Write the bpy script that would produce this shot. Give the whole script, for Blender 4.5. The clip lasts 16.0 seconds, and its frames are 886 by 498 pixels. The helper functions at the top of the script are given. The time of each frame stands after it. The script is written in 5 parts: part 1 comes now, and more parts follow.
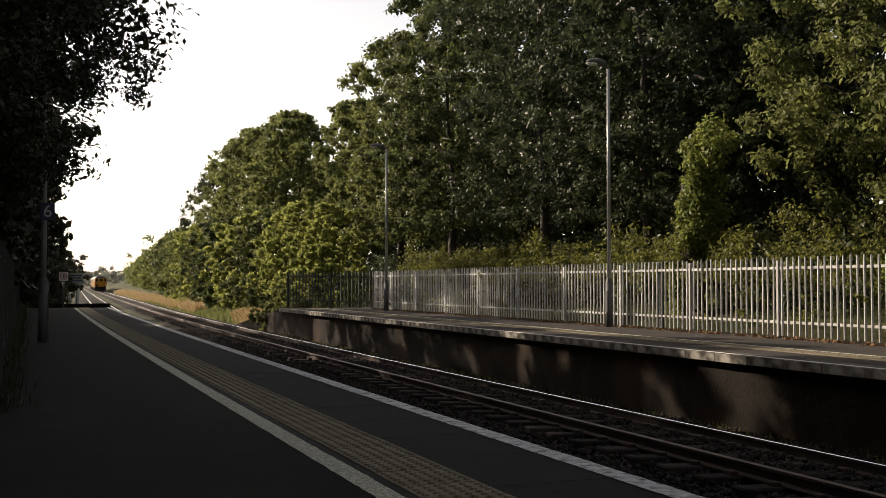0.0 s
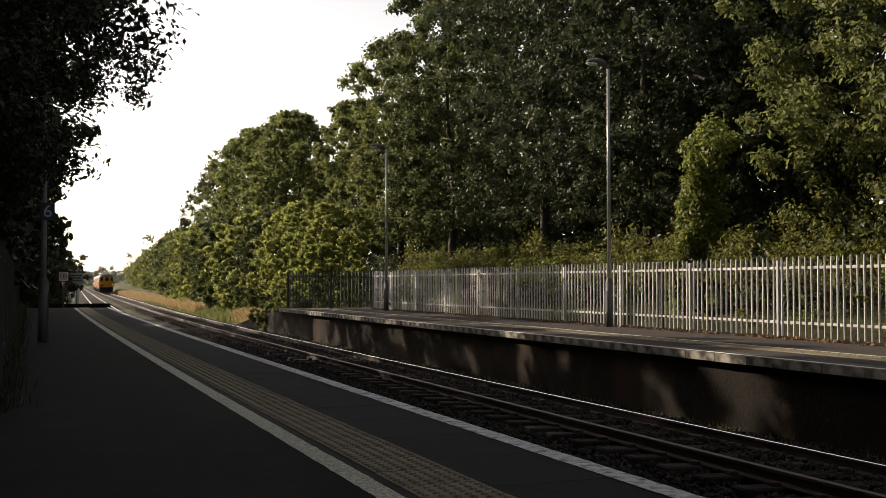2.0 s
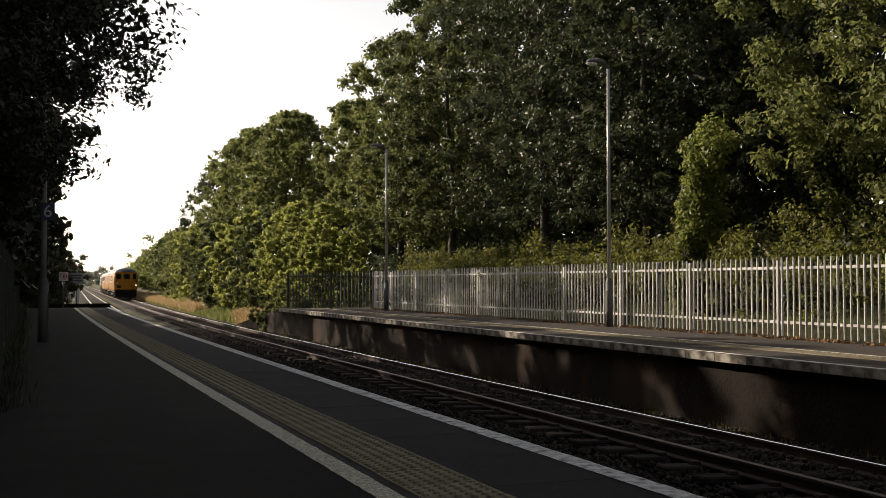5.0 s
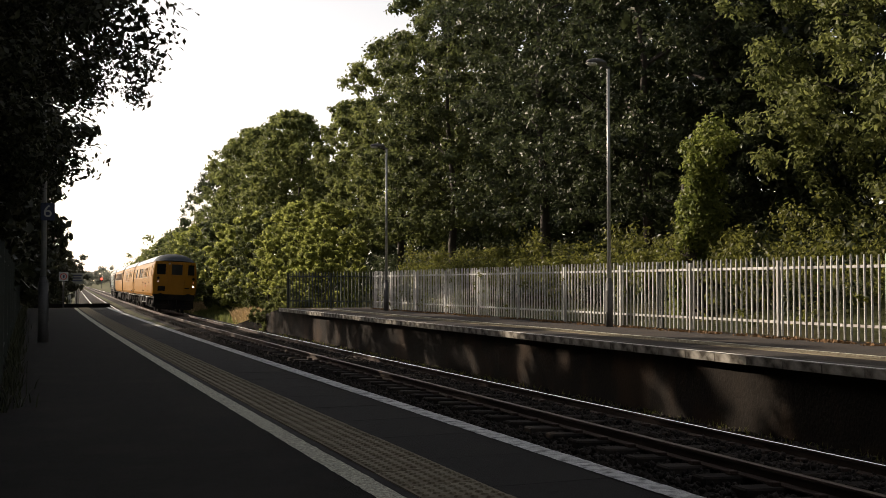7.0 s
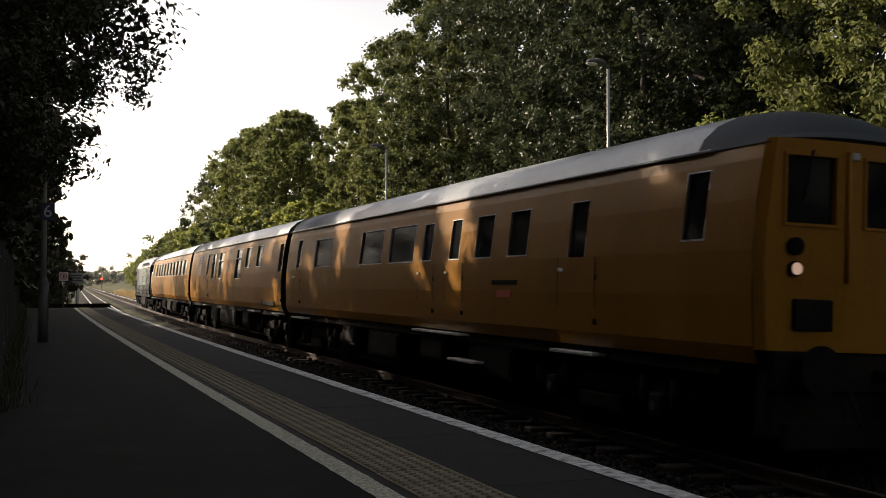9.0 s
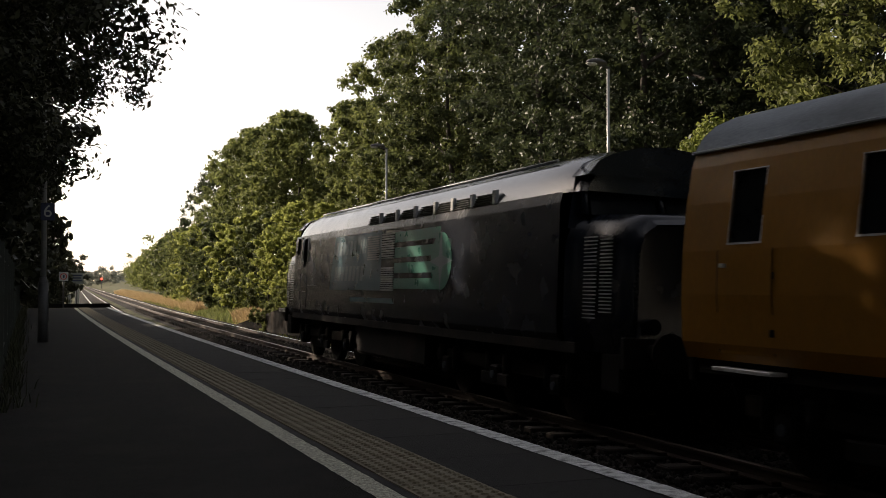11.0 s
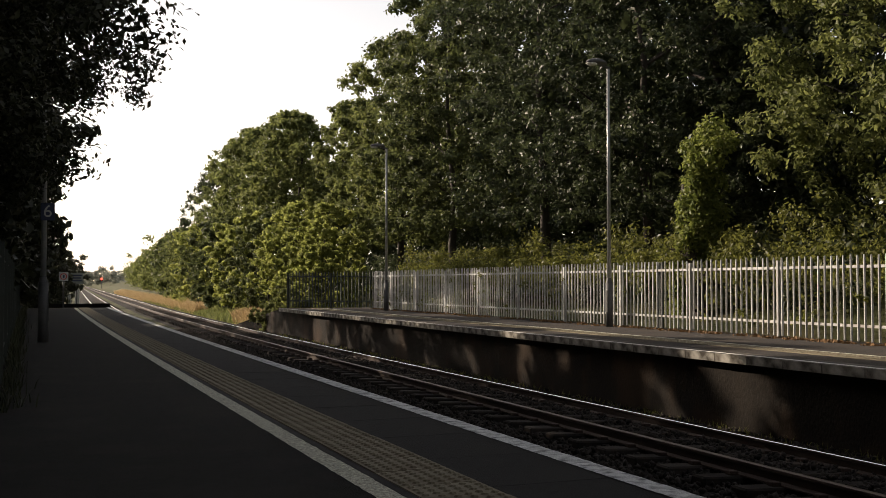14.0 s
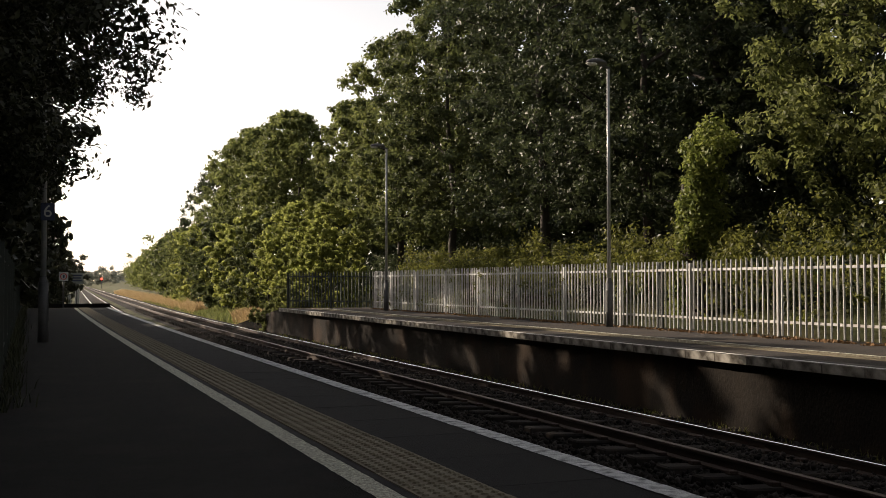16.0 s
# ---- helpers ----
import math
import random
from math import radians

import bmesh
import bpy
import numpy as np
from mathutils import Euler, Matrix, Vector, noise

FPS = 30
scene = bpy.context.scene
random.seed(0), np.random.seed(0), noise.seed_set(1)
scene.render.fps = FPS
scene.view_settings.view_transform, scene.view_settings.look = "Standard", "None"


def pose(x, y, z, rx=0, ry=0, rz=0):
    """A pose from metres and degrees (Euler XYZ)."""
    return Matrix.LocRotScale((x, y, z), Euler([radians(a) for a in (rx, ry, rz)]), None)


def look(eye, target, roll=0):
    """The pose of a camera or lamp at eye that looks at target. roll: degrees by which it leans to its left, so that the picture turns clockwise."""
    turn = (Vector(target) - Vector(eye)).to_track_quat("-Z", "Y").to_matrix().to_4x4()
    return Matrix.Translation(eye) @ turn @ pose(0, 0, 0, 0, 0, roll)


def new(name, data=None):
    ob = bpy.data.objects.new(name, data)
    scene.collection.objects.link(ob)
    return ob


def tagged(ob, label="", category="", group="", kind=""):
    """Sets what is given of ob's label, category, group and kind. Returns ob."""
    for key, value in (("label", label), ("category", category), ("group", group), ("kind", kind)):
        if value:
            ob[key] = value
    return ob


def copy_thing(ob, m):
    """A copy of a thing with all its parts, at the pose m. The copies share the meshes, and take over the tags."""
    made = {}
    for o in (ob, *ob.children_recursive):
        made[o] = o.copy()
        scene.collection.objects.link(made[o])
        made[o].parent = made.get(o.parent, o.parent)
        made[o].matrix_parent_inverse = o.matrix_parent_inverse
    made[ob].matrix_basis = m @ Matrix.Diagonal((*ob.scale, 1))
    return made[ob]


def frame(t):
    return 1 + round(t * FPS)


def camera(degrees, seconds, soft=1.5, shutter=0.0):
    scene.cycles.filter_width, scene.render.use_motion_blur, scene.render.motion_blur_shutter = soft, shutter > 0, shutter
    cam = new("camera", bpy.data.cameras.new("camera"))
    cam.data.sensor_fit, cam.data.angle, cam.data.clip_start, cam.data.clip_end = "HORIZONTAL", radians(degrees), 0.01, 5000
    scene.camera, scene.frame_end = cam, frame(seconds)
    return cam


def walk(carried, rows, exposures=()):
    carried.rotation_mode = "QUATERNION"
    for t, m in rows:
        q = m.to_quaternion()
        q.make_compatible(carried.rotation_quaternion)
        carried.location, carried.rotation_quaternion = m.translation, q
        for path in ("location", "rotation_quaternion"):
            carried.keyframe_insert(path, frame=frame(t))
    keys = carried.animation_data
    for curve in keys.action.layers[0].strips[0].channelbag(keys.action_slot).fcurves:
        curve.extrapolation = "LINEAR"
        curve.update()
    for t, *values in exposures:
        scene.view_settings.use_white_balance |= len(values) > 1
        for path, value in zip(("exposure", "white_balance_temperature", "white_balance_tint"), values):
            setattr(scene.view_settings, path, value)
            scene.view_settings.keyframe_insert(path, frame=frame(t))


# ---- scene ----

# ---------------------------------------------------------------- camera
cam = camera(45.26, 16.0, soft=0.5, shutter=0.05)
CAM = pose(0, 0, 1.013, 91.858, 0, -21.768)
walk(cam, [(0.0, CAM), (16.0, CAM)], exposures=[(0.0, 0.80, 7600, 16), (16.0, 0.80, 7600, 16)])

# ---------------------------------------------------------------- world and sun
SUN_AZ, SUN_EL = 37.0, 26.0          # degrees left of the track's direction, and up
world = bpy.data.worlds.new("world")
scene.world = world
world.use_nodes = True
wn = world.node_tree
sky = wn.nodes.new("ShaderNodeTexSky")
sky.sky_type = "NISHITA"
sky.sun_disc = False
sky.sun_elevation = radians(SUN_EL)
sky.sun_rotation = radians(-SUN_AZ)
sky.dust_density = 1.0
sky.air_density = 1.0
sky.ozone_density = 0.1
bg = wn.nodes["Background"]
# thin haze takes most of the colour out of the sky
grey = wn.nodes.new("ShaderNodeRGBToBW")
haze = wn.nodes.new("ShaderNodeMix")
haze.data_type = "RGBA"
haze.inputs["Factor"].default_value = 0.6
wn.links.new(sky.outputs[0], grey.inputs[0])
wn.links.new(sky.outputs[0], haze.inputs["A"])
wn.links.new(grey.outputs[0], haze.inputs["B"])
wn.links.new(haze.outputs["Result"], bg.inputs[0])
bg.inputs[1].default_value = 0.13
sun = new("sun", bpy.data.lights.new("sun", "SUN"))
sun.data.energy = 3.6
sun.data.angle = radians(0.6)
sun.data.color = (1.0, 0.93, 0.82)
sa, se = radians(SUN_AZ), radians(SUN_EL)
TO_SUN = Vector((-math.sin(sa) * math.cos(se), math.cos(sa) * math.cos(se), math.sin(se)))
sun.matrix_world = look(TO_SUN * 100, (0, 0, 0))


# ---------------------------------------------------------------- materials
def material(name, base, rough=0.7, metal=0.0, spread=0.25, scale=6.0, fine=60.0, bump=0.3, dirt=None, dirt_amount=0.35,
             dirt_scale=1.3, per="none", spec=0.5, stretch=(1, 1, 1), bump_scale=None):
    """Two scales of variation in colour, roughness and relief."""
    m = bpy.data.materials.new(name)
    m.use_nodes = True
    nt = m.node_tree
    n, l = nt.nodes, nt.links
    p = n["Principled BSDF"]
    p.inputs["Metallic"].default_value = metal
    p.inputs["Specular IOR Level"].default_value = spec
    co = n.new("ShaderNodeTexCoord")
    mp = n.new("ShaderNodeMapping")
    mp.inputs["Scale"].default_value = stretch
    l.new(co.outputs["Object"], mp.inputs[0])
    big = n.new("ShaderNodeTexNoise")
    big.inputs["Scale"].default_value = dirt_scale
    big.inputs["Detail"].default_value = 5
    mid = n.new("ShaderNodeTexNoise")
    mid.inputs["Scale"].default_value = scale
    mid.inputs["Detail"].default_value = 6
    sm = n.new("ShaderNodeTexNoise")
    sm.inputs["Scale"].default_value = fine
    sm.inputs["Detail"].default_value = 3
    for t in (big, mid, sm):
        l.new(mp.outputs[0], t.inputs["Vector"])
    ramp = n.new("ShaderNodeValToRGB")
    lo = [max(0.0, c * (1 - spread)) for c in base]
    hi = [min(1.0, c * (1 + spread)) for c in base]
    ramp.color_ramp.elements[0].position = 0.3
    ramp.color_ramp.elements[1].position = 0.7
    ramp.color_ramp.elements[0].color = (*lo, 1)
    ramp.color_ramp.elements[1].color = (*hi, 1)
    add = n.new("ShaderNodeMath")
    add.operation = "MULTIPLY_ADD"
    add.inputs[1].default_value = 0.5
    half = n.new("ShaderNodeMath")
    half.operation = "MULTIPLY"
    half.inputs[1].default_value = 0.5
    l.new(sm.outputs[0], half.inputs[0])
    l.new(mid.outputs[0], add.inputs[0])
    l.new(half.outputs[0], add.inputs[2])
    last = add.outputs[0]
    if per != "none":
        if per == "object":
            src = n.new("ShaderNodeObjectInfo").outputs["Random"]
        else:
            src = n.new("ShaderNodeNewGeometry").outputs["Random Per Island"]
        a2 = n.new("ShaderNodeMath")
        a2.operation = "MULTIPLY_ADD"
        a2.inputs[1].default_value = 0.5
        a2.inputs[2].default_value = -0.25
        l.new(src, a2.inputs[0])
        a3 = n.new("ShaderNodeMath")
        l.new(last, a3.inputs[0])
        l.new(a2.outputs[0], a3.inputs[1])
        last = a3.outputs[0]
    l.new(last, ramp.inputs[0])
    col = ramp.outputs[0]
    if dirt:
        mix = n.new("ShaderNodeMix")
        mix.data_type = "RGBA"
        mix.inputs["B"].default_value = (*dirt, 1)
        r2 = n.new("ShaderNodeValToRGB")
        r2.color_ramp.elements[0].position = 0.48
        r2.color_ramp.elements[1].position = 0.72
        r2.color_ramp.elements[1].color = (dirt_amount, dirt_amount, dirt_amount, 1)
        l.new(big.outputs[0], r2.inputs[0])
        l.new(r2.outputs[0], mix.inputs["Factor"])
        l.new(col, mix.inputs["A"])
        col = mix.outputs["Result"]
    l.new(col, p.inputs["Base Color"])
    rr = n.new("ShaderNodeMapRange")
    rr.inputs["To Min"].default_value = max(0.02, rough - 0.12)
    rr.inputs["To Max"].default_value = min(1.0, rough + 0.12)
    l.new(mid.outputs[0], rr.inputs["Value"])
    l.new(rr.outputs[0], p.inputs["Roughness"])
    if bump:
        b = n.new("ShaderNodeBump")
        b.inputs["Strength"].default_value = bump
        b.inputs["Distance"].default_value = 0.01
        l.new(sm.outputs[0], b.inputs["Height"])
        l.new(b.outputs[0], p.inputs["Normal"])
    return m


def leaf_material(name, dark, light, trans=0.35, rough=0.48):
    m = bpy.data.materials.new(name)
    m.use_nodes = True
    nt = m.node_tree
    n, l = nt.nodes, nt.links
    p = n["Principled BSDF"]
    p.inputs["Roughness"].default_value = rough
    p.inputs["Specular IOR Level"].default_value = 0.3
    g = n.new("ShaderNodeNewGeometry")
    co = n.new("ShaderNodeTexCoord")
    nz = n.new("ShaderNodeTexNoise")
    nz.inputs["Scale"].default_value = 0.45
    l.new(co.outputs["Object"], nz.inputs["Vector"])
    ad = n.new("ShaderNodeMath")
    ad.operation = "MULTIPLY_ADD"
    ad.inputs[1].default_value = 0.55
    l.new(g.outputs["Random Per Island"], ad.inputs[0])
    h = n.new("ShaderNodeMath")
    h.operation = "MULTIPLY"
    h.inputs[1].default_value = 0.5
    l.new(nz.outputs[0], h.inputs[0])
    l.new(h.outputs[0], ad.inputs[2])
    r = n.new("ShaderNodeValToRGB")
    r.color_ramp.elements[0].position = 0.15
    r.color_ramp.elements[1].position = 0.85
    r.color_ramp.elements[0].color = (*dark, 1)
    r.color_ramp.elements[1].color = (*light, 1)
    l.new(ad.outputs[0], r.inputs[0])
    l.new(r.outputs[0], p.inputs["Base Color"])
    t = n.new("ShaderNodeBsdfTranslucent")
    l.new(r.outputs[0], t.inputs["Color"])
    mx = n.new("ShaderNodeMixShader")
    mx.inputs[0].default_value = trans
    l.new(p.outputs[0], mx.inputs[1])
    l.new(t.outputs[0], mx.inputs[2])
    l.new(mx.outputs[0], n["Material Output"].inputs["Surface"])
    return m


M = {}
# near asphalt darker than the far: the trees' shade is put into its colour
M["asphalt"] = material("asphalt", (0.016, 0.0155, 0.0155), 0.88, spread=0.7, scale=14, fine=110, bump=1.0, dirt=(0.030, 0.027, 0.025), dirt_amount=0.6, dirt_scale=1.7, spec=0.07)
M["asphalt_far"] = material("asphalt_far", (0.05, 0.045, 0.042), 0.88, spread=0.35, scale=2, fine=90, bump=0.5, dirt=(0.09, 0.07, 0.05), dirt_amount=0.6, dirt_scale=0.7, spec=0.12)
M["tactile"] = material("tactile", (0.25, 0.22, 0.155), 0.85, spec=0.15, spread=0.35, scale=4, fine=90, bump=0.4, dirt=(0.09, 0.055, 0.035), dirt_amount=0.6, dirt_scale=1.6)
M["bitumen"] = material("bitumen_joint", (0.010, 0.010, 0.010), 0.8, spread=0.3, scale=6, fine=60, bump=0.4, spec=0.15)
M["cream"] = material("cream_paint", (0.78, 0.70, 0.46), 0.8, spec=0.15, spread=0.8, scale=34, fine=110, bump=1.0, dirt=(0.06, 0.054, 0.042), dirt_amount=0.6, dirt_scale=60)
M["white_line"] = material("white_line_paint", (0.66, 0.66, 0.64), 0.8, spec=0.15, spread=0.45, scale=9, fine=110, bump=0.9, dirt=(0.05, 0.05, 0.05), dirt_amount=0.9, dirt_scale=13)
M["coping"] = material("coping", (0.10, 0.09, 0.078), 0.9, spread=0.4, scale=6, fine=50, bump=0.6, dirt=(0.05, 0.045, 0.04), dirt_amount=0.7, dirt_scale=2.5, per="object", spec=0.12)
M["coping_paint"] = material("coping_paint", (0.62, 0.60, 0.56), 0.8, spread=0.3, scale=8, fine=50, bump=0.5, dirt=(0.12, 0.10, 0.08), dirt_amount=0.85, dirt_scale=2.2, per="object")
M["coping_front"] = material("coping_front", (0.10, 0.09, 0.075), 0.9, spread=0.5, scale=7, fine=40, bump=0.6, dirt=(0.48, 0.46, 0.41), dirt_amount=0.85, dirt_scale=3.2, per="object", spec=0.12)
# brick base brought near black, so the shade below the coping is coloured in
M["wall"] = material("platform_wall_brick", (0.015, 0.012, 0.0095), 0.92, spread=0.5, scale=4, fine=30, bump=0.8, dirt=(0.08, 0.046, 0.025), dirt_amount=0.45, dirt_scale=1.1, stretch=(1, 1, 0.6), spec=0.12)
M["ballast_bed"] = material("ballast_bed", (0.017, 0.014, 0.012), 0.95, spread=0.6, scale=16, fine=40, bump=1.0, spec=0.12)
M["stone"] = material("ballast_stone", (0.028, 0.024, 0.021), 0.9, spread=0.6, scale=12, fine=60, bump=0.5, per="island", spec=0.12)
M["sleeper"] = material("sleeper", (0.026, 0.022, 0.019), 0.9, spread=0.4, scale=8, fine=40, bump=0.6, dirt=(0.05, 0.035, 0.025), dirt_amount=0.7, dirt_scale=3, per="object", spec=0.12)
M["rail_rust"] = material("rail_rust", (0.035, 0.019, 0.012), 0.85, spread=0.4, scale=10, fine=60, bump=0.4)
M["rail_top"] = material("rail_top", (0.80, 0.79, 0.77), 0.24, metal=1.0, spread=0.12, scale=3, fine=40, bump=0.05, stretch=(4, 0.2, 4))
M["rail_dull"] = material("rail_top_dull", (0.12, 0.09, 0.07), 0.5, metal=0.6, spread=0.25, scale=3, fine=40, bump=0.05, stretch=(4, 0.2, 4))
M["grass_ground"] = material("earth_and_grass", (0.05, 0.055, 0.022), 0.95, spread=0.5, scale=1.5, fine=20, bump=0.8, dirt=(0.09, 0.065, 0.035), dirt_amount=0.7, dirt_scale=0.4, spec=0.12)
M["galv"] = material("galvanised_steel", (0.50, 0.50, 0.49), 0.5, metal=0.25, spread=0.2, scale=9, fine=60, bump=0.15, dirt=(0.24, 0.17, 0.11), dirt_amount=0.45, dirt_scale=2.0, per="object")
# dark copy of the fence steel, with the trees' shade put into its colour
M["galv_shaded"] = material("shaded_fence_steel", (0.06, 0.075, 0.065), 0.55, spread=0.3, scale=9, fine=60, bump=0.15, dirt=(0.12, 0.09, 0.06), dirt_amount=0.4, per="object")
M["column"] = material("lamp_column_steel", (0.36, 0.37, 0.36), 0.32, metal=0.25, spread=0.2, scale=5, fine=40, bump=0.1, dirt=(0.16, 0.15, 0.13), dirt_amount=0.5)
M["column_base"] = material("lamp_base_paint", (0.07, 0.07, 0.072), 0.6, spread=0.3, scale=5, fine=40, bump=0.2, dirt=(0.2, 0.18, 0.15), dirt_amount=0.4)
M["bark"] = material("bark", (0.04, 0.032, 0.025), 0.95, spread=0.5, scale=5, fine=24, bump=1.0, stretch=(1, 1, 0.25))
# greens graded by how sunlit or shaded each plant stands; light put into colour
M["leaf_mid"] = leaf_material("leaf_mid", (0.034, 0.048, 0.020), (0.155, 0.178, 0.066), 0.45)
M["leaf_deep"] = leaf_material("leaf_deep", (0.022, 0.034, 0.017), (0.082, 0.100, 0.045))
M["leaf_sunlit"] = leaf_material("leaf_sunlit", (0.15, 0.18, 0.045), (0.38, 0.40, 0.12), 0.65, 0.6)
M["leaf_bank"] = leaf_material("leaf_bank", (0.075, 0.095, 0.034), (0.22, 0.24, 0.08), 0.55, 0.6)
# distance haze put into the leaf colour, as no air is modelled
M["leaf_haze"] = leaf_material("leaf_haze", (0.17, 0.185, 0.15), (0.30, 0.31, 0.26), 0.3, 0.9)
# same leaves darkened: the shade they hang in is put into the colour
M["leaf_shaded"] = leaf_material("leaf_shaded", (0.020, 0.026, 0.012), (0.048, 0.050, 0.022), 0.2)
M["leaf_ivy"] = leaf_material("leaf_ivy", (0.09, 0.125, 0.03), (0.27, 0.30, 0.08), 0.5)
M["leaf_weed"] = leaf_material("leaf_weed", (0.065, 0.08, 0.02), (0.20, 0.20, 0.052), 0.55)
M["dry_grass"] = leaf_material("dry_grass", (0.26, 0.18, 0.09), (0.56, 0.42, 0.23), 0.4, 0.7)
M["leaf_litter"] = leaf_material("leaf_litter", (0.09, 0.05, 0.025), (0.26, 0.15, 0.07), 0.1, 0.8)


def glow(name, colour, strength):
    m = bpy.data.materials.new(name)
    m.use_nodes = True
    p = m.node_tree.nodes["Principled BSDF"]
    p.inputs["Base Color"].default_value = (*colour, 1)
    p.inputs["Emission Color"].default_value = (*colour, 1)
    p.inputs["Emission Strength"].default_value = strength
    return m


# ---------------------------------------------------------------- helpers for meshes
def mesh_of(name, verts, faces, mats, index=None, smooth=False):
    me = bpy.data.meshes.new(name)
    me.from_pydata([tuple(v) for v in verts], [], faces)
    for m in mats if isinstance(mats, (list, tuple)) else [mats]:
        me.materials.append(m)
    if index:
        me.polygons.foreach_set("material_index", index)
    if smooth:
        me.polygons.foreach_set("use_smooth", [True] * len(me.polygons))
    me.update()
    return me


def bm_mesh(name, bm, mats):
    bmesh.ops.recalc_face_normals(bm, faces=bm.faces)
    me = bpy.data.meshes.new(name)
    bm.to_mesh(me)
    bm.free()
    for m in mats if isinstance(mats, (list, tuple)) else [mats]:
        me.materials.append(m)
    return me


def part(name, bm, mat, parent, label=""):
    ob = new(name, bm if isinstance(bm, bpy.types.Mesh) else bm_mesh(name, bm, mat))
    ob.parent = parent
    return tagged(ob, label)


def box(bm, x0, x1, y0, y1, z0, z1, bevel=0.0, mat=0):
    r = bmesh.ops.create_cube(bm, size=1.0)
    for v in r["verts"]:
        v.co = Vector(((x0 + x1) / 2 + v.co.x * (x1 - x0), (y0 + y1) / 2 + v.co.y * (y1 - y0), (z0 + z1) / 2 + v.co.z * (z1 - z0)))
    fs = list({f for v in r["verts"] for f in v.link_faces})
    for f in fs:
        f.material_index = mat
    if bevel:
        es = list({e for v in r["verts"] for e in v.link_edges})
        b = bmesh.ops.bevel(bm, geom=es, offset=bevel, segments=1, affect="EDGES", profile=0.5)
        for f in b["faces"]:
            f.material_index = mat
    return bm


def boxed(x0, x1, y0, y1, z0, z1, bevel=0.0):
    return box(bmesh.new(), x0, x1, y0, y1, z0, z1, bevel)


def tube(bm, a, b, ra, rb=None, n=12, caps=True, mat=0):
    a, b = Vector(a), Vector(b)
    rb = ra if rb is None else rb
    q = (b - a).to_track_quat("Z", "Y")
    rings = []
    for c, r in ((a, ra), (b, rb)):
        rings.append([bm.verts.new(c + q @ Vector((r * math.cos(2 * math.pi * i / n), r * math.sin(2 * math.pi * i / n), 0))) for i in range(n)])
    for i in range(n):
        f = bm.faces.new((rings[0][i], rings[0][(i + 1) % n], rings[1][(i + 1) % n], rings[1][i]))
        f.smooth = True
        f.material_index = mat
    if caps:
        for r in rings:
            bm.faces.new(r).material_index = mat
    return bm


def bend(y):
    """Sideways shift of the railway at a distance y along it: a gentle curve that straightens."""
    # out of view behind the camera, a sharper curve added so trees block sky
    if y < -30:
        return 0.234 - 0.0156 * (y + 30) + 0.00125 * (y + 30) ** 2
    if y <= 90:
        return 0.00026 * y * y
    return 2.106 + 0.0468 * (y - 90)


def bend_slope(y):
    return -0.0156 + 0.0025 * (y + 30) if y < -30 else (0.00052 * y if y <= 90 else 0.0468)


def cant(y):
    return 0.066 * max(0.0, min(1.0, (140 - y) / 50))


def stations(y0, y1, step):
    n = max(1, int(math.ceil((y1 - y0) / step)))
    return [y0 + (y1 - y0) * i / n for i in range(n + 1)]


def swept(name, profile, ys, mats, faces_mat=None, closed=False, jitter=0.0):
    """A profile of (x, z) points carried along the curve of the railway."""
    k = len(profile)
    rnd = random.Random(5)
    vs = [(x + bend(y) + rnd.uniform(-jitter, jitter), y, z + rnd.uniform(-jitter, jitter) * 0.5) for y in ys for x, z in profile]
    fs, idx = [], []
    m = k if closed else k - 1
    for i in range(len(ys) - 1):
        for j in range(m):
            a, b = i * k + j, i * k + (j + 1) % k
            fs.append((a, b, b + k, a + k))
            idx.append(faces_mat[j] if faces_mat else 0)
    if closed:
        fs.append(tuple(range(k)))
        fs.append(tuple((len(ys) - 1) * k + i for i in reversed(range(k))))
        idx += [0, 0]
    return mesh_of(name, vs, fs, mats, idx)


# ---------------------------------------------------------------- ground, platforms, track bed
ZR = -0.94                      # rail head
X_EDGE, X_EDGE_2 = 3.02, 9.385  # platform edges
END_1, END_2 = 46.8, 43.0       # where the platforms end
RAILS = (3.60, 5.105, 7.18, 8.685)

gy = stations(-260, 120, 6) + stations(130, 1500, 30)
prof = [(-900, 30), (-120, 3), (-30, 1.2), (-6, 0.3), (-1.2, 0.05), (-0.5, -0.03), (-0.3, -1.1), (2.9, -1.22), (4.0, -1.16), (9.0, -1.16), (10.2, -1.2),
        (12.0, -0.9), (13.6, -0.05), (16.5, 0.5), (22, 2.0), (40, 5.0), (120, 7.0), (900, 40)]
ground = tagged(new("ground", swept("ground", prof, gy, M["grass_ground"])), "dark earth and rough grass of the railway cutting", "ground", kind="structure")
bed_prof = [(2.2, -1.22), (2.9, -1.17), (3.2, -1.14), (5.5, -1.14), (6.0, -1.19), (6.6, -1.14), (9.2, -1.14), (10.1, -1.20)]
tagged(new("track_bed", swept("track_bed", bed_prof, stations(-60, 130, 3) + stations(140, 900, 20), M["ballast_bed"])),
       "dark brown ballast bed under the two tracks", "track bed", kind="structure")


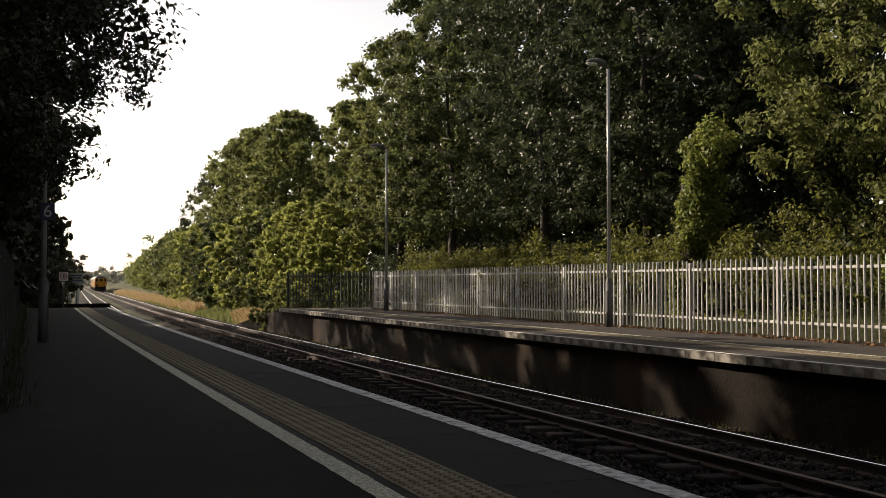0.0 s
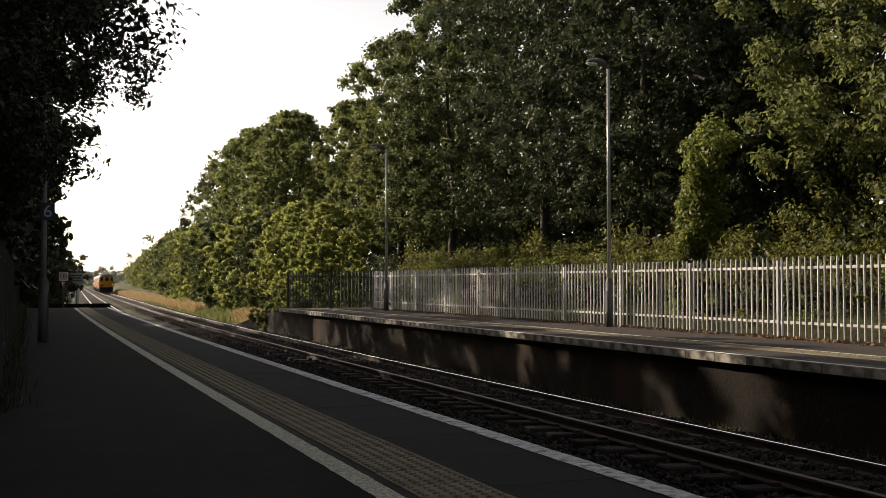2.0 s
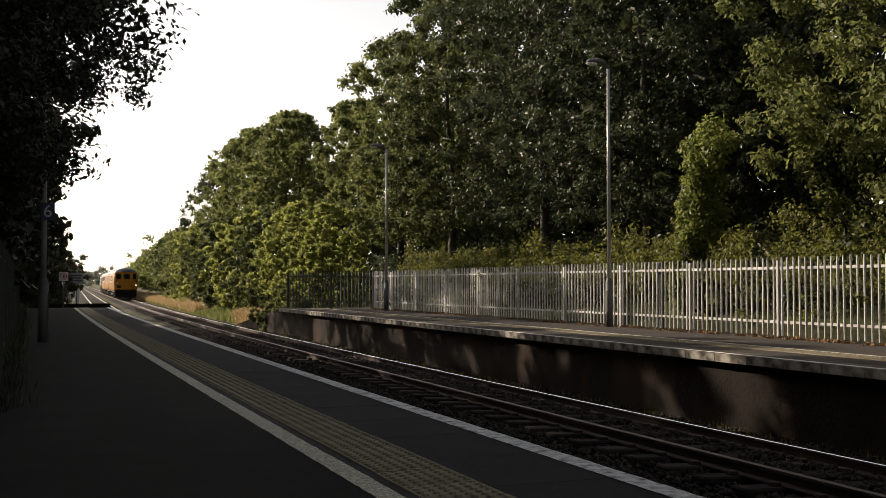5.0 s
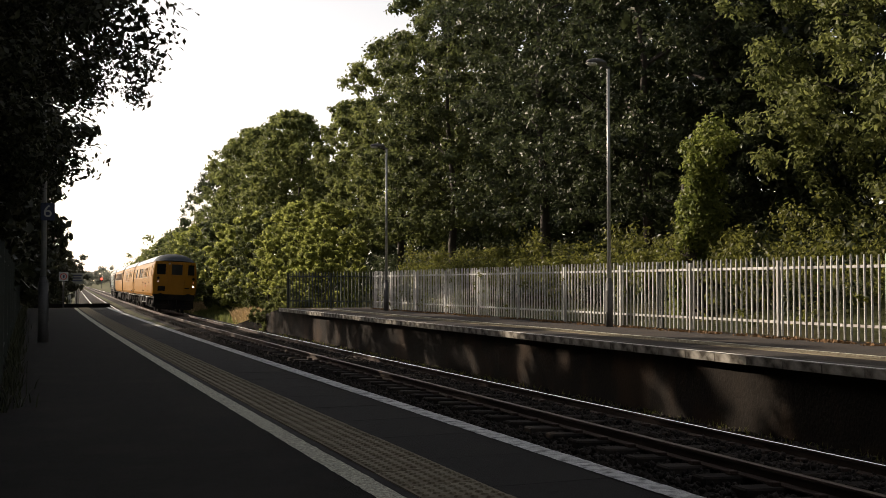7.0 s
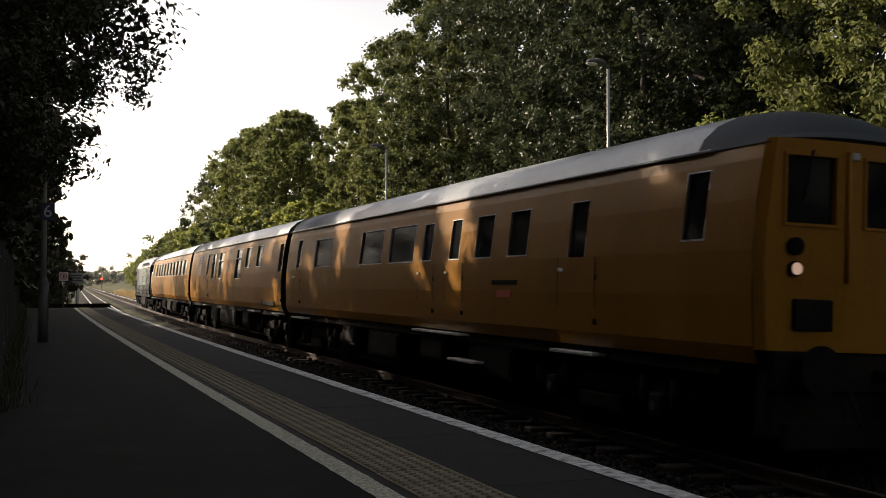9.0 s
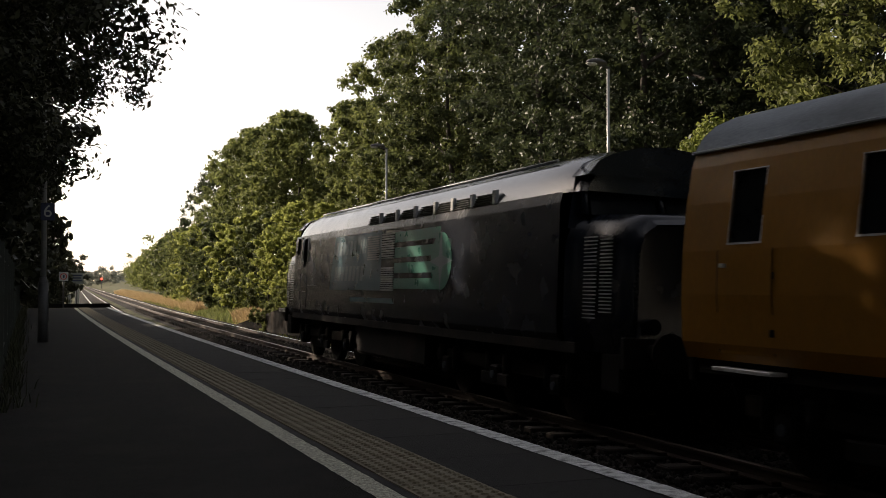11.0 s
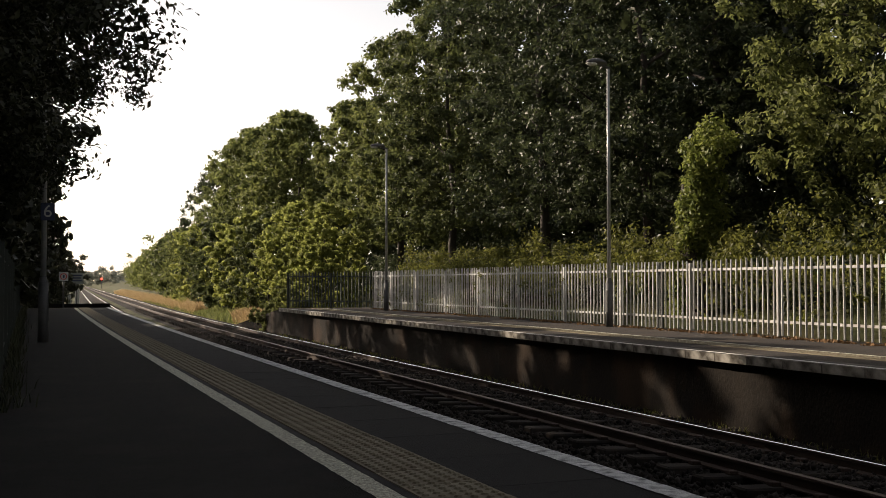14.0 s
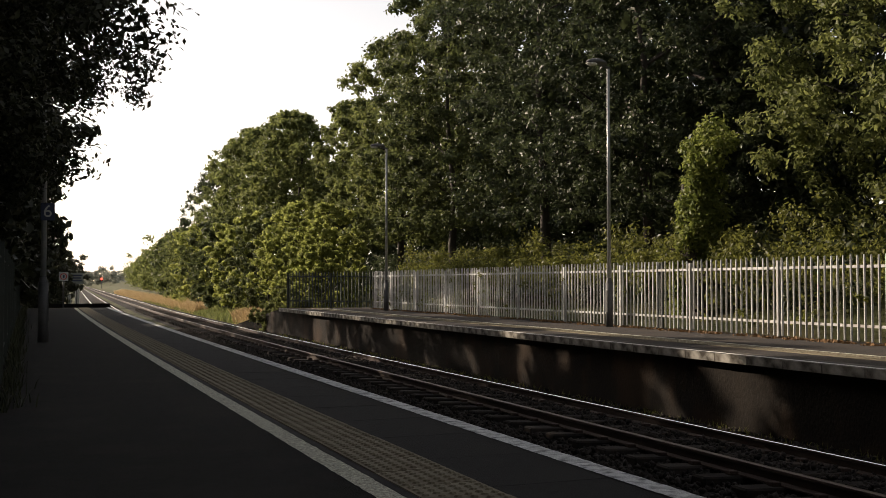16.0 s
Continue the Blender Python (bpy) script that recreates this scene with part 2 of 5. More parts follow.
def platform(name, x_in, x_out, y0, y1, ramp, mat, label):
    """A platform body with a ramp at its far end; the edge slabs lie on it."""
    ob = tagged(new(name), label, "platform", kind="structure")
    lo, hi = min(x_in, x_out), max(x_in, x_out)
    ys = stations(y0, y1, 1.5)
    part("surface", swept("surface", [(lo, -1.3), (lo, 0.0), (hi, 0.0), (hi, -1.3)], ys, [mat]), mat, ob)
    vs = []
    for y, z in ((y1, 0.0), (y1 + ramp, -1.0)):
        b = bend(y)
        vs += [(lo + b, y, z), (hi + b, y, z), (lo + b, y, -1.3), (hi + b, y, -1.3)]
    fs = [(0, 1, 5, 4), (0, 4, 6, 2), (1, 3, 7, 5), (4, 5, 7, 6)]
    part("ramp", mesh_of("ramp", vs, fs, mat), mat, ob)
    return ob


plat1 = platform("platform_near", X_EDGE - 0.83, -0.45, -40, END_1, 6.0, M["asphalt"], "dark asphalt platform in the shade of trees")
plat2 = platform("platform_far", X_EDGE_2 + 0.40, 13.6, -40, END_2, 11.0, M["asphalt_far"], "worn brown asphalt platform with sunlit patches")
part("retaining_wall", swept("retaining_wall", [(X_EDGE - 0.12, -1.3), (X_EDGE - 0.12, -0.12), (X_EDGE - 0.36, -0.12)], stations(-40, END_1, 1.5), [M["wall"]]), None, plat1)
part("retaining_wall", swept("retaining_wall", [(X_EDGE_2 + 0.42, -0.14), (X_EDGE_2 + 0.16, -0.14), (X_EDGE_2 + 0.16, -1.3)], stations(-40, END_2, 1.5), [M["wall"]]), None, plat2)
# the wall beside the ramp of the far platform
b1, b2 = bend(END_2), bend(END_2 + 11)
part("ramp_wall", mesh_of("ramp_wall", [(X_EDGE_2 + 0.15 + b1, END_2, -1.3), (X_EDGE_2 + 0.15 + b1, END_2, -0.02), (X_EDGE_2 + 0.15 + b2, END_2 + 11, -1.05), (X_EDGE_2 + 0.15 + b2, END_2 + 11, -1.3),
     (X_EDGE_2 + 0.45 + b1, END_2, -0.02), (X_EDGE_2 + 0.45 + b2, END_2 + 11, -1.05)], [(0, 1, 2, 3), (1, 4, 5, 2)], M["wall"]), None, plat2)


def line_strip(name, x0, x1, z, y0, y1, mat, parent, wob=0.008, step=0.25):
    rnd = random.Random(len(name) + int(x0 * 100))
    vs, fs = [], []
    for i, y in enumerate(stations(y0, y1, step)):
        b = bend(y)
        vs += [(x0 + b + rnd.uniform(-wob, wob), y, z), (x1 + b + rnd.uniform(-wob, wob), y, z)]
        if i:
            a = 2 * i
            fs.append((a - 2, a - 1, a + 1, a))
    return part(name, mesh_of(name, vs, fs, mat), mat, parent)


line_strip("cream_line", 1.575, 1.705, 0.004, -6, END_1 - 0.1, M["cream"], plat1, 0.004, 0.06)
line_strip("tactile_bedding", 1.712, 2.19, 0.003, -6, END_1 - 0.1, M["bitumen"], plat1, 0.0)


def rail_mesh(x, y0, y1, step, shade):
    """A rail with foot, web and head; the top of the head is polished."""
    p = [(-0.07, -0.155), (-0.07, -0.14), (-0.012, -0.12), (-0.012, -0.05), (-0.036, -0.035), (-0.036, -0.006), (-0.028, 0.0), (0.028, 0.0), (0.036, -0.006), (0.036, -0.035), (0.012, -0.05), (0.012, -0.12), (0.07, -0.14), (0.07, -0.155)]
    ys = stations(y0, y1, step)
    k = len(p)
    vs, fs, idx = [], [], []
    for y in ys:
        b = bend(y)
        dz = cant(y) if shade else 0.0
        vs += [(x + b + px, y, ZR + pz + dz) for px, pz in p]
    for i in range(len(ys) - 1):
        for j in range(k - 1):
            a = i * k + j
            fs.append((a, a + 1, a + k + 1, a + k))
            idx.append(1 if 5 <= j <= 7 else 0)
    return mesh_of("rail", vs, fs, [M["rail_rust"], M["rail_dull" if x == RAILS[2] else "rail_top"]], idx)


track_1 = tagged(new("railway_track"), "railway track with shiny rail heads beside the platform", "railway track", "railway tracks", kind="structure")
track_2 = tagged(new("railway_track"), "railway track curving gently away, polished rails on dark sleepers", "railway track", "railway tracks", kind="structure")
for i, x in enumerate(RAILS):
    t = track_1 if i < 2 else track_2
    part("rail", rail_mesh(x, -220, 900, 4.0, i == 2 or i == 0), None, t, "steel rail with a polished head")


# ---------------------------------------------------------------- fences
def pale_mesh():
    """One palisade pale: a folded strip with a splayed, notched top."""
    h = 1.50
    p = [(-0.028, 0.010), (-0.009, -0.008), (0.009, -0.008), (0.028, 0.010)]
    vs = []
    for z, s in ((0.05, 1.0), (h - 0.09, 1.0), (h, 0.45)):
        vs += [(py, px * s, z) for px, py in p]
    fs = []
    for r in range(2):
        for j in range(3):
            a = r * 4 + j
            fs.append((a, a + 1, a + 5, a + 4))
    n = len(vs)
    vs += [(x + 0.003, y, z) for x, y, z in vs]
    fs += [tuple(n + q for q in reversed(f)) for f in fs]
    return mesh_of("pale", vs, fs, M["galv"])


PALE = pale_mesh()
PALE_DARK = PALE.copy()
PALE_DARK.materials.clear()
PALE_DARK.materials.append(M["galv_shaded"])


def post_mesh(h, mat):
    o = [(-0.045, -0.024), (-0.045, 0.024), (-0.038, 0.024), (-0.038, 0.004), (0.038, 0.004), (0.038, 0.024), (0.045, 0.024), (0.045, -0.024), (0.038, -0.024), (0.038, -0.004), (-0.038, -0.004), (-0.038, -0.024)]
    n = len(o)
    vs = [(x, y, z) for z in (0, h) for x, y in o]
    fs = [(i, (i + 1) % n, n + (i + 1) % n, n + i) for i in range(n)]
    for k in (0, n):
        fs += [(k, k + 1, k + 2, k + 11), (k + 3, k + 4, k + 9, k + 10), (k + 5, k + 6, k + 7, k + 8), (k + 2, k + 3, k + 10, k + 11), (k + 4, k + 5, k + 8, k + 9)]
    return mesh_of("post", vs, fs, mat)


POST = post_mesh(1.44, M["galv"])
POST_DARK = post_mesh(1.44, M["galv_shaded"])


def fence_bay(a, b, label, dark=False, group="palisade fence bays", pales=17, last=False, rise=0.0):
    """One bay: a post, two rails and its pales, between two points of the plan."""
    a, b = Vector(a), Vector(b)
    d = b - a
    ang = math.atan2(d.y, d.x) - math.pi / 2
    L = d.length
    ob = tagged(new("fence_bay"), label, "fence", group)
    ob.matrix_world = Matrix.Translation((a.x, a.y, rise)) @ Matrix.Rotation(ang, 4, "Z")
    mat = M["galv_shaded"] if dark else M["galv"]
    part("post", POST_DARK if dark else POST, None, ob)
    for z in (0.30, 1.30):
        bm = bmesh.new()
        box(bm, -0.022, -0.017, 0.05, L - 0.05, z - 0.025, z + 0.025)
        box(bm, -0.022, 0.02, 0.05, L - 0.05, z - 0.025, z - 0.02)
        part("rail", bm, mat, ob)
    for i in range(pales):
        q = part("pale", PALE_DARK if dark else PALE, None, ob)
        q.location = (-0.036, (i + 0.75) * L / (pales + 0.5), random.uniform(-0.012, 0.012))
        q.rotation_euler = (random.uniform(-0.006, 0.006), random.uniform(-0.012, 0.012), 0)
    if last:
        part("post", POST_DARK if dark else POST, None, ob).location = (0, L, 0)
    return ob


def far_fence_x(y):
    return 13.115 + 0.000065 * y * y


FY = [16.04 + 2.791 * i for i in range(-4, 9)]
for y0, y1 in zip(FY, FY[1:]):
    fence_bay((far_fence_x(y0), y0), (far_fence_x(y1), y1), "galvanised steel palisade fence bay at the back of the platform")
corner = (far_fence_x(40.6), 40.7)
fence_bay((far_fence_x(FY[-1]), FY[-1]), corner, "galvanised palisade fence bay overgrown in the shade", pales=14)
fence_bay(corner, (11.75, 41.6), "dark green-grey palisade fence bay at the platform end, coloured for shade", True, pales=11)
fence_bay((11.75, 41.6), (10.35, 43.2), "dark green-grey palisade fence bay at the platform end, coloured for shade", True, pales=13, last=True)
LY = [3.4 + 2.75 * i for i in range(17)]
for y0, y1 in zip(LY, LY[1:]):
    fence_bay((-0.20 + bend(y0) * 0.6, y0), (-0.20 + bend(y1) * 0.6, y1), "palisade fence bay coloured dark for the shade of the trees", True, "fence bays under the trees", rise=0.0)


# ---------------------------------------------------------------- lamps
def lamp_post():
    ob = tagged(new("street_lamp"), "grey steel platform lamp column with a flat lantern", "street lamp", "platform lamps")
    bm = bmesh.new()
    tube(bm, (0, 0, 0), (0, 0, 1.02), 0.085, n=16)
    tube(bm, (0, 0, 1.02), (0, 0, 1.14), 0.085, 0.05, n=16, caps=False)
    part("base", bm, M["column_base"], ob, "dark painted column base")
    bm = boxed(-0.093, -0.078, -0.05, 0.05, 0.35, 0.85, 0.004)
    part("service_door", bm, M["column_base"], ob)
    bm = bmesh.new()
    tube(bm, (0, 0, 1.12), (0, 0, 6.05), 0.048, 0.036, n=14)
    part("column", bm, M["column"], ob)
    bm = bmesh.new()
    tube(bm, (0.04, 0, 6.07), (-0.22, 0, 6.12), 0.03, 0.03, n=10)
    part("bracket", bm, M["column_base"], ob)
    bm = bmesh.new()
    r = bmesh.ops.create_uvsphere(bm, u_segments=16, v_segments=8, radius=1.0)
    for v in r["verts"]:
        v.co = Vector((-0.34 + v.co.x * 0.30, v.co.y * 0.15, 6.15 + (v.co.z * 0.11 if v.co.z > 0 else v.co.z * 0.03)))
    for f in bm.faces:
        f.smooth = True
    part("lantern", bm, M["column_base"], ob, "grey lantern hood")
    bm = bmesh.new()
    r = bmesh.ops.create_uvsphere(bm, u_segments=12, v_segments=6, radius=1.0)
    for v in r["verts"]:
        v.co = Vector((-0.47 + v.co.x * 0.15, v.co.y * 0.11, 6.135 + v.co.z * 0.06))
    for f in bm.faces:
        f.smooth = True
    part("diffuser", bm, material("lamp_diffuser", (0.7, 0.7, 0.66), 0.2, bump=0, spread=0.1), ob, "clear pale lamp bowl")
    return ob


lamp = lamp_post()
lamp.matrix_world = pose(12.80, 21.6, 0, 0, 0, 8)
lamp2 = copy_thing(lamp, pose(12.79, 37.75, 0, 0, 0, -4))
# ---------------------------------------------------------------- train
M["train_yellow"] = material("train_yellow_paint", (0.26, 0.113, 0.008), 0.42, spec=0.14, spread=0.16, scale=2.2, fine=30, bump=0.06, dirt=(0.17, 0.08, 0.012), dirt_amount=0.4, dirt_scale=0.9, stretch=(1, 1, 0.4))
M["train_roof"] = material("train_roof_grey", (0.31, 0.34, 0.36), 0.32, spread=0.25, scale=3, fine=40, bump=0.15, dirt=(0.10, 0.10, 0.10), dirt_amount=0.6, dirt_scale=1.1, stretch=(1, 0.35, 1))
M["dome"] = material("dome_dark_grey", (0.035, 0.045, 0.055), 0.7, spec=0.15, spread=0.25, scale=3, fine=40, bump=0.1, dirt=(0.04, 0.04, 0.04), dirt_amount=0.5)
M["train_black"] = material("underframe_black", (0.008, 0.0075, 0.007), 0.85, spec=0.1, spread=0.5, scale=8, fine=50, bump=0.4, dirt=(0.035, 0.025, 0.02), dirt_amount=0.5)
M["train_glass"] = material("dark_window_glass", (0.008, 0.009, 0.010), 0.1, spread=0.3, scale=3, fine=20, bump=0.0, spec=0.12)
M["alu"] = material("aluminium_trim", (0.60, 0.60, 0.58), 0.4, metal=0.6, spread=0.15, scale=8, bump=0.05)
M["loco_blue"] = material("loco_dark_blue", (0.006, 0.009, 0.016), 0.25, spec=0.25, spread=0.25, scale=2.5, fine=30, bump=0.06, dirt=(0.016, 0.014, 0.012), dirt_amount=0.5, dirt_scale=1.0)
M["loco_roof"] = material("loco_glossy_roof", (0.020, 0.028, 0.036), 0.16, spec=0.9, spread=0.4, scale=3, fine=30, bump=0.08, dirt=(0.05, 0.05, 0.05), dirt_amount=0.5, dirt_scale=1.6)
M["loco_panel"] = material("loco_blue_panel", (0.022, 0.075, 0.10), 0.3, spread=0.2, scale=3, fine=30, bump=0.05)
M["loco_green"] = material("loco_green_stripe", (0.04, 0.17, 0.13), 0.3, spread=0.2, scale=3, fine=30, bump=0.05)
M["loco_pale"] = material("loco_pale_lettering", (0.17, 0.22, 0.24), 0.4, spread=0.2, scale=4, fine=30, bump=0.0)
M["louvre"] = material("louvre_grey", (0.30, 0.31, 0.31), 0.5, metal=0.3, spread=0.3, scale=6, fine=40, bump=0.1)
M["red_mark"] = material("red_mark", (0.45, 0.05, 0.02), 0.5, spread=0.2, bump=0)
M["headlight"] = glow("headlight_lit", (1.0, 0.82, 0.68), 1.6)
M["marker_light"] = glow("marker_light_lit", (0.9, 0.62, 0.5), 0.22)
M["orange_light"] = glow("orange_light_lit", (0.8, 0.28, 0.1), 0.05)

COACH = [(1.30, 1.08), (1.37, 1.25), (1.40, 1.75), (1.40, 2.2), (1.365, 2.7), (1.31, 3.1), (1.265, 3.27)]
COACH_ROOF = [(1.285, 3.26), (1.20, 3.43), (1.02, 3.60), (0.75, 3.73), (0.40, 3.81), (0.0, 3.835)]
LOCO = [(1.28, 1.08), (1.34, 1.2), (1.35, 1.45), (1.35, 2.6), (1.35, 2.95), (1.315, 3.1)]
LOCO_ROOF = [(1.315, 3.09), (1.25, 3.28), (1.10, 3.48), (0.85, 3.65), (0.45, 3.77), (0.0, 3.80)]


def wall_x(profile, z):
    for (xa, za), (xb, zb) in zip(profile, profile[1:]):
        if za <= z <= zb:
            return xa + (xb - xa) * (z - za) / (zb - za)
    return profile[0][0] if z < profile[0][1] else profile[-1][0]


def side_mesh(name, profile, y0, y1, holes, mat, side, inset=0.035):
    """The side wall of a vehicle with real window openings and their reveals."""
    zs = sorted({z for _, z in profile} | {z for h in holes for z in h[2:4]})
    ys = sorted({y0, y1} | {y for h in holes for y in h[:2]})
    vs, fs, at = [], [], {}

    def vert(y, z, d=0.0):
        k = (round(y, 4), round(z, 4), d)
        if k not in at:
            at[k] = len(vs)
            vs.append((side * (wall_x(profile, z) - d), y, z))
        return at[k]
    for ya, yb in zip(ys, ys[1:]):
        for za, zb in zip(zs, zs[1:]):
            cy, cz = (ya + yb) / 2, (za + zb) / 2
            if any(h[0] < cy < h[1] and h[2] < cz < h[3] for h in holes):
                continue
            fs.append((vert(ya, za), vert(yb, za), vert(yb, zb), vert(ya, zb)))
    for a, b, c, e in [h[:4] for h in holes]:
        q = [(a, c), (b, c), (b, e), (a, e)]
        for (p1, p2) in zip(q, q[1:] + q[:1]):
            fs.append((vert(*p1), vert(*p2), vert(*p2, inset), vert(*p1, inset)))
    return mesh_of(name, vs, fs, mat, smooth=False)


def skin(name, profile, ys, mats, scale=None, shift=None, cap=True):
    """A hull lofted along y from a half profile mirrored left to right; scale(y) narrows it, shift(y) lowers it."""
    full = [(-x, z) for x, z in profile] + [(x, z) for x, z in reversed(profile) if x > 1e-6]
    k = len(full)
    vs, fs = [], []
    for y in ys:
        s = scale(y) if scale else 1.0
        d = shift(y) if shift else 0.0
        vs += [(x * s, y, z + d * (z - profile[0][1])) for x, z in full]
    for i in range(len(ys) - 1):
        for j in range(k - 1):
            a = i * k + j
            fs.append((a, a + 1, a + k + 1, a + k))
    if cap:
        fs.append(tuple(range(k)))
        fs.append(tuple((len(ys) - 1) * k + i for i in reversed(range(k))))
    me = mesh_of(name, vs, fs, mats, smooth=True)
    return me


def pane(ob, side, profile, y0, y1, z0, z1, frame_mat=None, bar=None):
    """Glass set back in its opening, a thin bright frame round it, and a drip strip above."""
    vs = [(side * (wall_x(profile, z) - 0.03), y, z) for y, z in ((y0, z0), (y1, z0), (y1, z1), (y0, z1))]
    w = part("window", mesh_of("window", vs, [(0, 1, 2, 3)], M["train_glass"]), None, ob, "dark tinted window")
    bm = bmesh.new()
    t = 0.016

    def strip(ya, yb, za, zb):
        xa, xb = wall_x(profile, za), wall_x(profile, zb)
        pts = [(xa, ya, za), (xa, yb, za), (xb, yb, zb), (xb, ya, zb)]
        lo = [bm.verts.new((side * (x + 0.007), y, z)) for x, y, z in pts]
        hi = [bm.verts.new((side * (x - 0.03), y, z)) for x, y, z in pts]
        bm.faces.new(lo)
        for i in range(4):
            bm.faces.new((lo[i], lo[(i + 1) % 4], hi[(i + 1) % 4], hi[i]))
    strip(y0 - t, y1 + t, z0 - t * 1.2, z0)
    strip(y0 - t, y1 + t, z1, z1 + t * 0.6)
    strip(y0 - t * 0.6, y0, z0, z1)
    strip(y1, y1 + t * 0.6, z0, z1)
    if bar:
        strip(y0, y1, bar - 0.012, bar + 0.012)
    part("frame", bm, frame_mat or M["alu"], w)
    return w


def wheelset_bogie(ob, y, axles, base, r, label="dark steel bogie with axle boxes and springs"):
    bog = new("bogie")
    bog.parent = ob
    bog.location = (0, y, 0)
    tagged(bog, label)
    bm = bmesh.new()
    L = base * (axles - 1) / 2
    for s in (-1, 1):
        box(bm, s * 1.02 - 0.05, s * 1.02 + 0.05, -L - 0.75, L + 0.75, 0.52, 0.74, 0.02)
        for i in range(axles):
            yy = (i - (axles - 1) / 2) * base
            box(bm, s * 1.10 - 0.10, s * 1.10 + 0.10, yy - 0.15, yy + 0.15, 0.33, 0.62, 0.03)
            for d in (-0.32, 0.32):
                tube(bm, (s * 1.10, yy + d, 0.42), (s * 1.10, yy + d, 0.80), 0.085, n=10)
        box(bm, s * 1.15 - 0.04, s * 1.15 + 0.04, -0.5, 0.5, 0.30, 0.50, 0.02)
    box(bm, -1.0, 1.0, -0.25, 0.25, 0.5, 0.78, 0.02)
    part("bogie_frame", bm, M["train_black"], bog)
    for i in range(axles):
        yy = (i - (axles - 1) / 2) * base
        bm = bmesh.new()
        for s in (-1, 1):
            tube(bm, (s * 0.69, 0, 0), (s * 0.82, 0, 0), r, n=24)
            tube(bm, (s * 0.66, 0, 0), (s * 0.69, 0, 0), r + 0.03, n=24)
        tube(bm, (-0.7, 0, 0), (0.7, 0, 0), 0.08, n=10)
        part("wheelset", bm, M["train_black"], bog).location = (0, yy, r)
    for s in (-1, 1):
        for i in range(axles):
            yy = (i - (axles - 1) / 2) * base
            part("axle_cap", tube(bmesh.new(), (s * 1.19, yy, 0.47), (s * 1.225, yy, 0.47), 0.06, n=12), M["dome"], bog, "dull grey metal axle cap")
    return bog


def buffers(ob, y, d):
    for s in (-1, 1):
        bm = bmesh.new()
        tube(bm, (s * 0.87, y, 1.05), (s * 0.87, y + d * 0.42, 1.05), 0.09, n=12)
        tube(bm, (s * 0.87, y + d * 0.42, 1.05), (s * 0.87, y + d * 0.47, 1.05), 0.24, n=18)
        part("buffer", bm, M["train_black"], ob)
    part("buffer_beam", boxed(-1.25, 1.25, y - 0.06, y + 0.06, 0.82, 1.22, 0.02), M["train_black"], ob)


def under_boxes(ob, items):
    for y0, y1, z0, z1 in items:
        bm = bmesh.new()
        box(bm, -1.22, 1.22, y0, y1, z0, z1, 0.03)
        for s in (-1, 1):
            box(bm, s * 1.235 - 0.012, s * 1.235 + 0.012, y0 + 0.08, y1 - 0.08, z0 + 0.08, z1 - 0.1)
        part("equipment_box", bm, M["train_black"], ob)
    part("solebar", boxed(-1.24, 1.24, -9.7, 9.7, 0.92, 1.09, 0.01), M["train_black"], ob)


def grab_and_step(ob, ys):
    for y0, y1, z in ys:
        part("step", boxed(-1.44, -1.22, y0, y1, z - 0.02, z + 0.02, 0.004), M["alu"], ob, "worn metal footstep")


def door(ob, y0, y1, z0=1.16, z1=3.14):
    """A slam door: a thin panel proud of the side with its handle and hinges."""
    vs = []
    zs = [z0, 1.75, 2.2]
    for z in zs:
        vs += [(-(wall_x(COACH, z) + 0.008), y0, z), (-(wall_x(COACH, z) + 0.008), y1, z)]
    d = part("door", mesh_of("door", vs, [(0, 1, 3, 2), (2, 3, 5, 4)], M["train_yellow"]), None, ob)
    for ye in (y0, y1):
        for za, zb in zip(zs, zs[1:]):
            v4 = [(-(wall_x(COACH, z) + 0.010), y, z) for y, z in ((ye - 0.008, za), (ye + 0.008, za), (ye + 0.008, zb), (ye - 0.008, zb))]
            part("door_seam", mesh_of("door_seam", v4, [(0, 1, 2, 3)], M["train_black"]), None, d)
    part("door_handle", boxed(-1.45, -1.40, y1 - 0.14, y1 - 0.07, 2.02, 2.06, 0.004), M["alu"], d, "bright metal handle")
    for z in (1.35, 1.9):
        part("hinge", boxed(-1.415, -1.37, y0 - 0.02, y0 + 0.01, z, z + 0.07, 0.004), M["train_black"], d)
    return d


